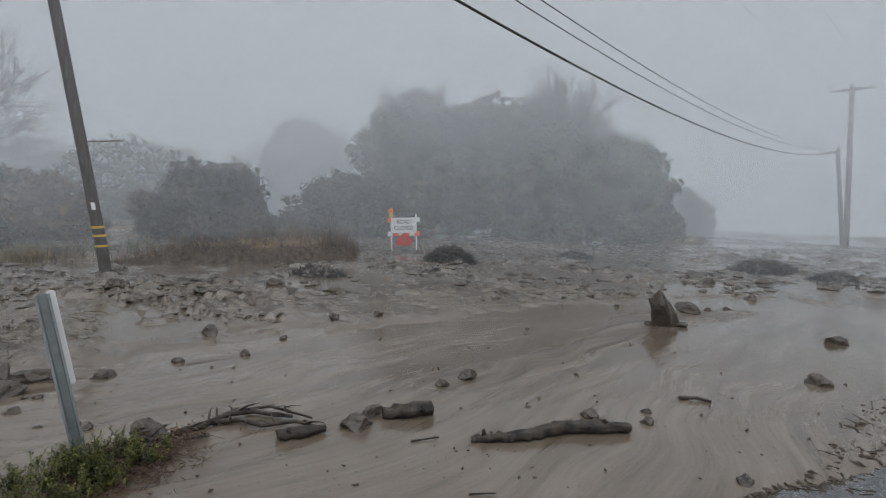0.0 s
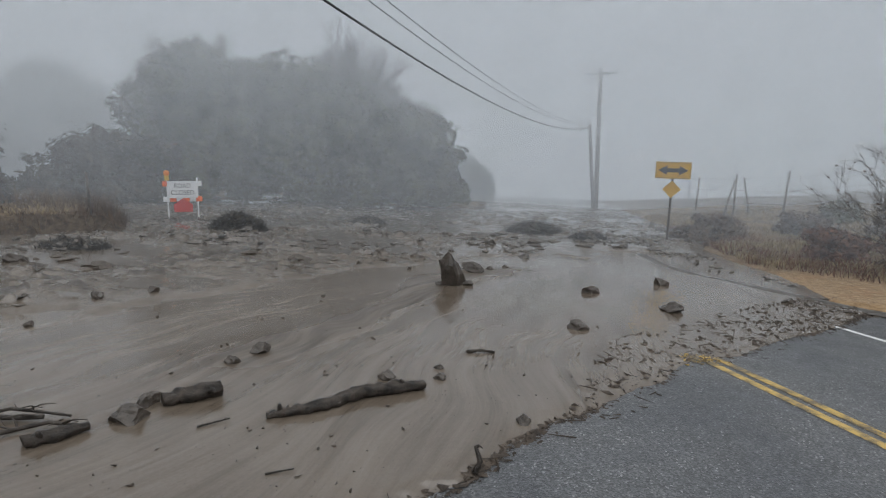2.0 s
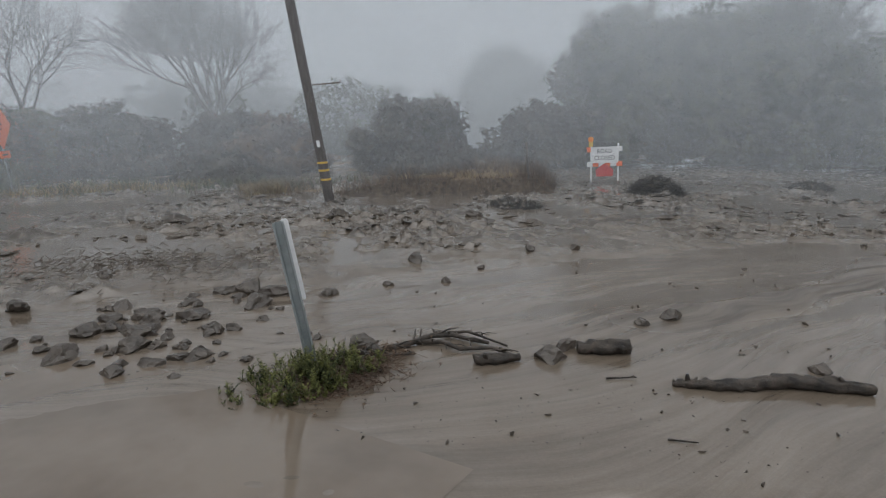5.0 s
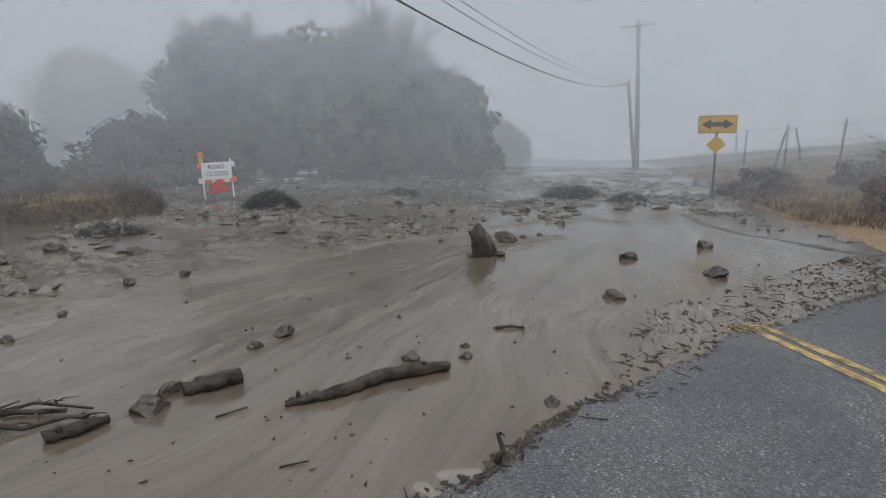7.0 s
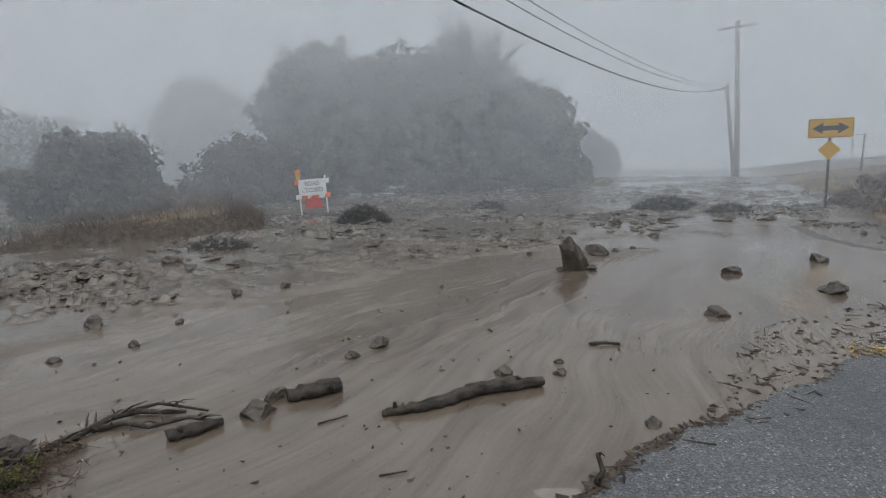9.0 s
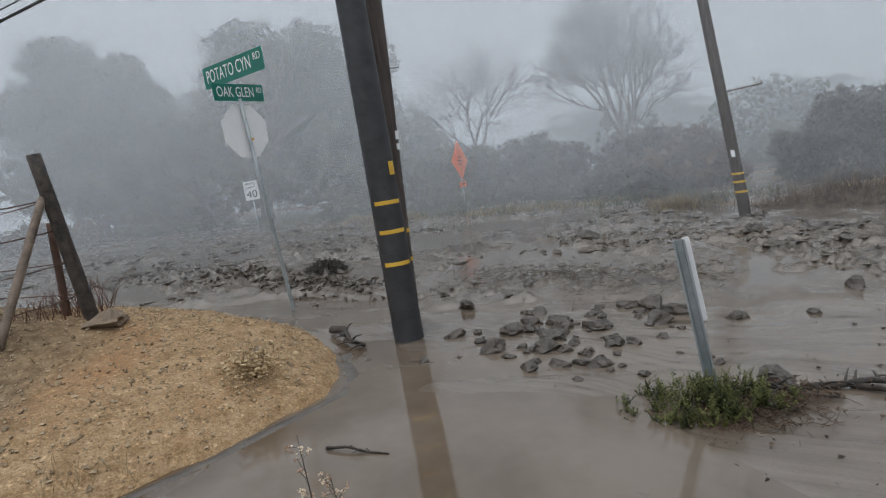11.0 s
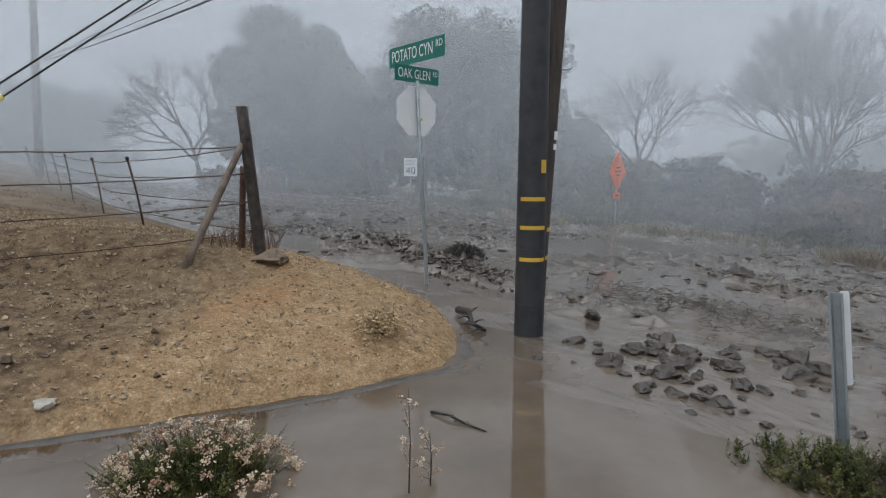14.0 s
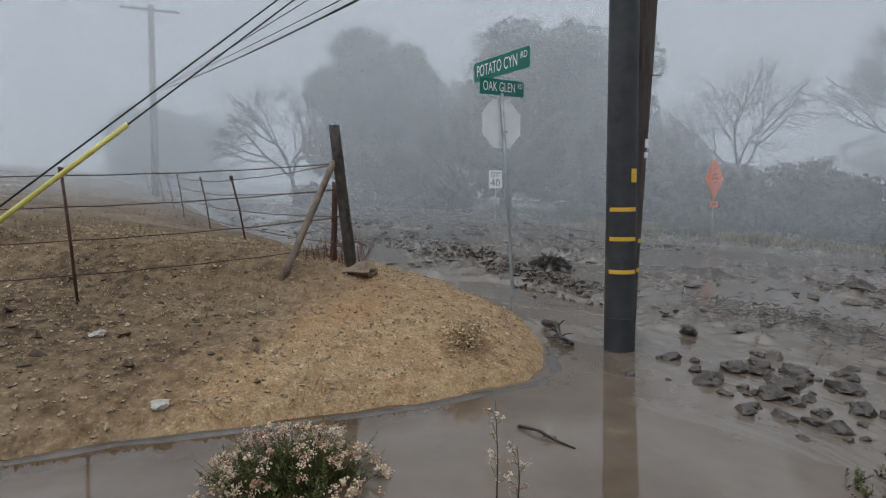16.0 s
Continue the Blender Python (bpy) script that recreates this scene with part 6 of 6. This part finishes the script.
grass_patch("dry_grass", 20000, (-24, -12), (-2, 14), 0.28, 0.012, lambda x, y, u: (bank_side(x, y) > 0.2) & (bank_side(x, y) < 3.5) & (fbm(x, y, 0.35, 3, 97) + u * 0.5 > 0.3), 33, DRY_GRASS, "dry grass tufts along the far bank")
grass_patch("bank_weeds", 14000, (-32, -12), (-5, 16), 0.35, 0.014, lambda x, y, u: (bank_side(x, y) > 0.3) & (bank_side(x, y) < 5) & (fbm(x, y, 0.4, 3, 98) + u * 0.5 > 0.1), 34, LEAF_PALE, "low grey-green weeds along the far bank")


def verge_side(x, y):
    return -line_side(x, y, VERGE)


grass_patch("dry_grass", 60000, (9, 24), (5, 30), 0.2, 0.01, lambda x, y, u: (verge_side(x, y) > np.clip(2.6 - 0.45 * (y - 8.5), 0.8, 2.6)) & (verge_side(x, y) < 12) & (fbm(x, y, 0.4, 3, 99) + u * 0.9 > 0.15), 35, DRY_GRASS, "tawny dry grass on the slope")
grass_patch("red_weeds", 26000, (9, 20), (6, 24), 0.2, 0.01, lambda x, y, u: (verge_side(x, y) > np.clip(2.3 - 0.4 * (y - 8.5), 0.7, 2.3)) & (verge_side(x, y) < 4.5) & (fbm(x, y, 0.45, 3, 100) + u * 0.4 > 0.22), 36, LEAF_RED, "red-brown dead weeds on the slope")
grass_patch("thatch", 20000, (-24, -3.5), (-18, -1), 0.07, 0.006, lambda x, y, u: (line_side(x, y, SAND_EDGE) > 1.6) & (y < -1.4 + 0.35 * (x + 5)) & (fbm(x, y, 0.8, 3, 101) + u * 0.6 > 0.2), 37, DRY_GRASS, "short dry thatch on the hillside")
grass_patch("fence_weeds", 130, (-8.6, -7.4), (-2.4, -1.5), 0.45, 0.005, lambda x, y, u: u > 0, 38, LEAF_RED, "thin dead weeds below the corner post")
grass_patch("dry_straw", 90, (-4.5, -3.9), (-1.5, -0.9), 0.24, 0.003, lambda x, y, u: line_side(x, y, SAND_EDGE) > 0.08, 39, STRAW, "a wisp of pale straw on the sand")


def shrub(x, y, r, h, count, material, label, seed, size=0.032):
    t = thing("shrub", (x, y, gz(x, y) - 0.03), label, "shrub")
    rnd = random.Random(seed)
    bm = bmesh.new()
    for k in range(7):
        a = rnd.uniform(0, 6.28)
        limbs(bm, (0, 0, 0), (math.cos(a) * 0.6, math.sin(a) * 0.6, 1), h * 0.5, 0.02, 2, rnd, 34, 0, None, 4)
    tagged(part("stems", bm, TWIG, t), kind="stuff")
    tagged(part("foliage", leaf_cloud("foliage", round_blobs(r, h, 8, seed, 0.15), count, size, seed), material, t), kind="stuff")


shrub(12.6, 12.8, 0.85, 0.9, 3500, LEAF_RED, "rounded red-brown shrub on the slope", 51)
shrub(14.2, 12.6, 0.7, 0.6, 2200, LEAF_RED, "low red-brown shrub on the slope", 52)
shrub(11.7, 17.8, 0.9, 0.75, 3000, LEAF_RUST, "brown leafless shrub behind the arrow sign", 53)
shrub(13.4, 18.6, 1.0, 1.0, 3600, LEAF_RUST, "grey-brown shrub on the slope", 54)
shrub(16.5, 18.2, 1.3, 0.9, 3600, LEAF_RUST, "grey-brown shrub on the slope", 55)
shrub(18.0, 15.8, 1.2, 1.0, 3600, LEAF_RUST, "brown shrub on the slope", 56)
shrub(20.5, 21.0, 1.2, 1.1, 3000, LEAF_PALE, "grey shrub near the slope fence", 57)
shrub(12.6, 10.6, 0.9, 0.6, 1500, LEAF_RUST, "brown undergrowth below a bare bush", 58)
shrub(15.2, 10.8, 1.1, 0.9, 2600, LEAF_RUST, "brown undergrowth on the slope", 59)

bare = thing("bare_bush", (11.75, 9.75, gz(11.75, 9.75) - 0.05), "bare grey bush with crooked branches and a few last leaves", "bush")
rnd = random.Random(61)
bm, tips = bmesh.new(), []
for k in range(12):
    a = k * 0.525 + rnd.uniform(-0.3, 0.3)
    limbs(bm, (0.12 * math.cos(a), 0.12 * math.sin(a), 0), (math.cos(a) * 0.62, math.sin(a) * 0.62, 1), 1.2, 0.022, 4, rnd, 38, 0, tips, 5, 0.005)
tagged(part("stems", bm, BARK, bare), kind="stuff")
gg = np.random.default_rng(62)
tp = np.array([tuple(p) for p in tips])
tp = tp[gg.choice(len(tp), min(len(tp), 260))]
tagged(part("leaves", chip_cloud(tp, 0.02 + 0.02 * gg.random(len(tp)), 63, 0.5), LEAF_RUST, bare), kind="stuff")

# green weeds round the marker post


def herb(bm_leaf, bm_stem, base, tall, rnd, lean):
    """One upright stalk with many small leaves up its length."""
    top = Vector(base) + Vector((lean[0] * tall, lean[1] * tall, tall))
    midp = (Vector(base) + top) / 2 + Vector((rnd.uniform(-1, 1), rnd.uniform(-1, 1), 0)) * tall * 0.12
    tube(bm_stem, [base, midp, top], [0.0026, 0.002, 0.0012], 3, caps=False)
    count = int(8 + tall * 110)
    for k in range(count):
        f = (k + 0.6) / count
        p = Vector(base).lerp(midp, f * 2) if f < 0.5 else midp.lerp(top, f * 2 - 1)
        a = rnd.uniform(0, 6.28)
        out = Vector((math.cos(a), math.sin(a), rnd.uniform(0.1, 0.9)))
        side = Vector((-math.sin(a), math.cos(a), rnd.uniform(-0.4, 0.4)))
        size = rnd.uniform(0.016, 0.034) * (1.15 - 0.5 * f)
        vs = [bm_leaf.verts.new(p + q) for q in (Vector(), out * size * 0.5 + side * size * 0.3, out * size, out * size * 0.5 - side * size * 0.3)]
        bm_leaf.faces.new(vs)


gt = thing("weed_clump", (-3.05, 3.02, -0.06), "low green weeds and brown dead stems in mud", "weeds")
rnd = random.Random(64)
gg = np.random.default_rng(64)
bm, bs = bmesh.new(), bmesh.new()
rot = radians(62)
for k in range(620):
    a, q = rnd.uniform(0, 6.28), rnd.random() ** 0.6
    px0, py0 = math.cos(a) * q * 0.66, math.sin(a) * q * 0.4
    if noise.noise(Vector((px0 * 5.5, py0 * 5.5, 3))) < 0.25 * q - 0.15:
        continue
    herb(bm, bs, (px0 * math.cos(rot) - py0 * math.sin(rot), px0 * math.sin(rot) + py0 * math.cos(rot), 0.03 + 0.04 * (1 - q)), rnd.uniform(0.09, 0.23) * (1 - 0.4 * q * q), rnd, (rnd.gauss(0, 0.4), rnd.gauss(0, 0.4)))
tagged(part("leaves", bm, GREEN_GRASS, gt), kind="stuff")
tagged(part("stalk_growth", bs, GREEN_GRASS, gt), kind="stuff")
n = 1700
q = gg.random(n) ** 0.5 * (1 + 0.25 * gg.normal(size=n))
a = gg.random(n) * 6.283
x, y = np.cos(a) * q * 0.72 + 0.1, np.sin(a) * q * 0.42
x, y = x * math.cos(rot) - y * math.sin(rot), x * math.sin(rot) + y * math.cos(rot)
tagged(part("dead_growth", twig_cloud(np.stack([x, y, 0.02 + 0.03 * gg.random(n)], 1), 0.03 + 0.1 * gg.random(n), 0.0025, 67, 0.4), LEAF_RUST, gt, "red-brown dead stems"), kind="stuff")
tagged(part("dead_leaves", chip_cloud(np.stack([x, y, 0.03 + 0.04 * gg.random(n)], 1)[:900], 0.007 + 0.011 * gg.random(900), 68, 0.5), LEAF_RUST, gt, "red-brown dead leaves"), kind="stuff")

# flowering bush at the water's edge
FLOWER = leaf_material("cream_pink_flowers", (0.36, 0.21, 0.14), (0.74, 0.62, 0.46), 14)
fb = thing("flowering_bush", (-3.13, -1.12, 0.08), "green bush with cream and pink flower heads, at the water's edge", "bush")
gg = np.random.default_rng(70)
rnd = random.Random(70)
n = 1500
a, q = gg.random(n) * 6.283, gg.random(n) ** 0.6
x, y = np.cos(a) * q * 0.3, np.sin(a) * q * 0.42
tagged(part("leaves", grass_cloud(x, y, 0 * x, 0.3 * (1 - 0.35 * q), 0.003, 71, 0.5), GREEN_GRASS, fb), kind="stuff")
bm, bs = bmesh.new(), bmesh.new()
for k in range(130):
    a, q = rnd.uniform(0, 6.28), rnd.random() ** 0.55
    herb(bm, bs, (math.cos(a) * q * 0.28, math.sin(a) * q * 0.4, 0.0), rnd.uniform(0.2, 0.4) * (1 - 0.35 * q * q), rnd, (math.cos(a) * q * rnd.uniform(0.3, 1.3), math.sin(a) * q * rnd.uniform(0.3, 1.3)))
tagged(part("small_leaves", bm, GREEN_GRASS, fb), kind="stuff")
tagged(part("herb_growth", bs, GREEN_GRASS, fb), kind="stuff")
heads, stems = [], bmesh.new()
for k in range(120):
    a, q = gg.random() * 6.283, gg.random() ** 0.42
    p = Vector((math.cos(a) * q * 0.46, math.sin(a) * q * 0.62, max(0.05, (0.43 - 0.37 * q * q) * (0.7 + 0.35 * gg.random()))))
    tube(stems, [(p.x * 0.3, p.y * 0.3, 0), (p.x * 0.75, p.y * 0.75, p.z * 0.6), p], 0.002, 3, caps=False)
    heads.append(p)
tagged(part("stalk_growth", stems, LEAF_RED, fb), kind="stuff")
hv = np.array([tuple(p) for p in heads])
big = np.repeat(0.01 + 0.017 * gg.random(len(hv)), 30)[:, None]
cl = np.repeat(hv, 30, axis=0) + gg.normal(size=(len(hv) * 30, 3)) * big * np.array([1, 1, 0.75])
tagged(part("blossom", chip_cloud(cl, 0.004 + 0.0055 * gg.random(len(cl)), 72, 0.9), FLOWER, fb, "cream and pink flower heads"), kind="stuff")

for k, (x, y, tall) in enumerate(((-2.83, 0.16, 0.66), (-2.9, 0.29, 0.36))):
    wd = thing("weed", (x, y, 0.11), "thin brown weed with pale seed heads, standing in water", "weed")
    rnd = random.Random(80 + k)
    bm, tips = bmesh.new(), []
    tube(bm, [(0, 0, -0.05), (0.01, 0.01, tall * 0.5), (-0.01, 0.0, tall)], [0.005, 0.004, 0.002], 5)
    for j in range(13):
        z = tall * (0.12 + 0.85 * j / 13)
        d = Vector((rnd.uniform(-1, 1), rnd.uniform(-1, 1), rnd.uniform(0.3, 1))).normalized() * rnd.uniform(0.04, 0.11)
        tube(bm, [(0, 0, z), Vector((0, 0, z)) + d * 0.6, Vector((0, 0, z)) + d], 0.0018, 3, caps=False)
        tips.append(tuple(Vector((0, 0, z)) + d))
    part("stem", bm, TWIG, wd)
    gg = np.random.default_rng(82 + k)
    cl = np.repeat(np.array(tips), 9, axis=0) + gg.normal(size=(len(tips) * 9, 3)) * 0.009
    tagged(part("seed_growth", chip_cloud(cl, 0.004 + 0.004 * gg.random(len(cl)), 84 + k, 0.9), FLOWER, wd), kind="stuff")

# dry tumbleweed on the sand
tw = thing("tumbleweed", (-5.45, 0.0, gz(-5.45, 0.0)), "dry straw-coloured tumbleweed on sand", "dry weed")
rnd = random.Random(90)
bm = bmesh.new()
for k in range(90):
    a, b = rnd.uniform(0, 6.28), rnd.uniform(0.1, 1.4)
    d = Vector((math.cos(a) * math.cos(b), math.sin(a) * math.cos(b), math.sin(b))) * rnd.uniform(0.18, 0.42)
    bend = Vector((rnd.uniform(-1, 1), rnd.uniform(-1, 1), rnd.uniform(-1, 0.5))) * 0.1
    tube(bm, [(0, 0, 0.02), d * 0.6 + bend, d], [0.005, 0.004, 0.002], 4, caps=False)
tagged(part("stalk_growth", bm, STRAW, tw), kind="stuff")
gg = np.random.default_rng(91)
tagged(part("dry_fluff", chip_cloud(gg.normal(size=(420, 3)) * np.array([0.16, 0.16, 0.06]) + np.array([0, 0, 0.11]), 0.009 + 0.012 * gg.random(420), 92, 0.9), STRAW, tw), kind="stuff")

# crumbs of broken yellow paint at the end of the centre line
gg = np.random.default_rng(95)
x, y = gg.normal(3.88, 0.12, 130), gg.normal(5.62, 0.07, 130)
zc = np.maximum(mud_height(x, y)[0], lie(x, y))
tagged(part("paint_crumbs", chip_cloud(np.stack([x, y, zc + 0.012], 1), 0.004 + 0.014 * gg.random(130), 96, 0.5), PAINT_YELLOW), "broken yellow paint and crumbs at the mud's rim", "paint crumbs", kind="stuff")
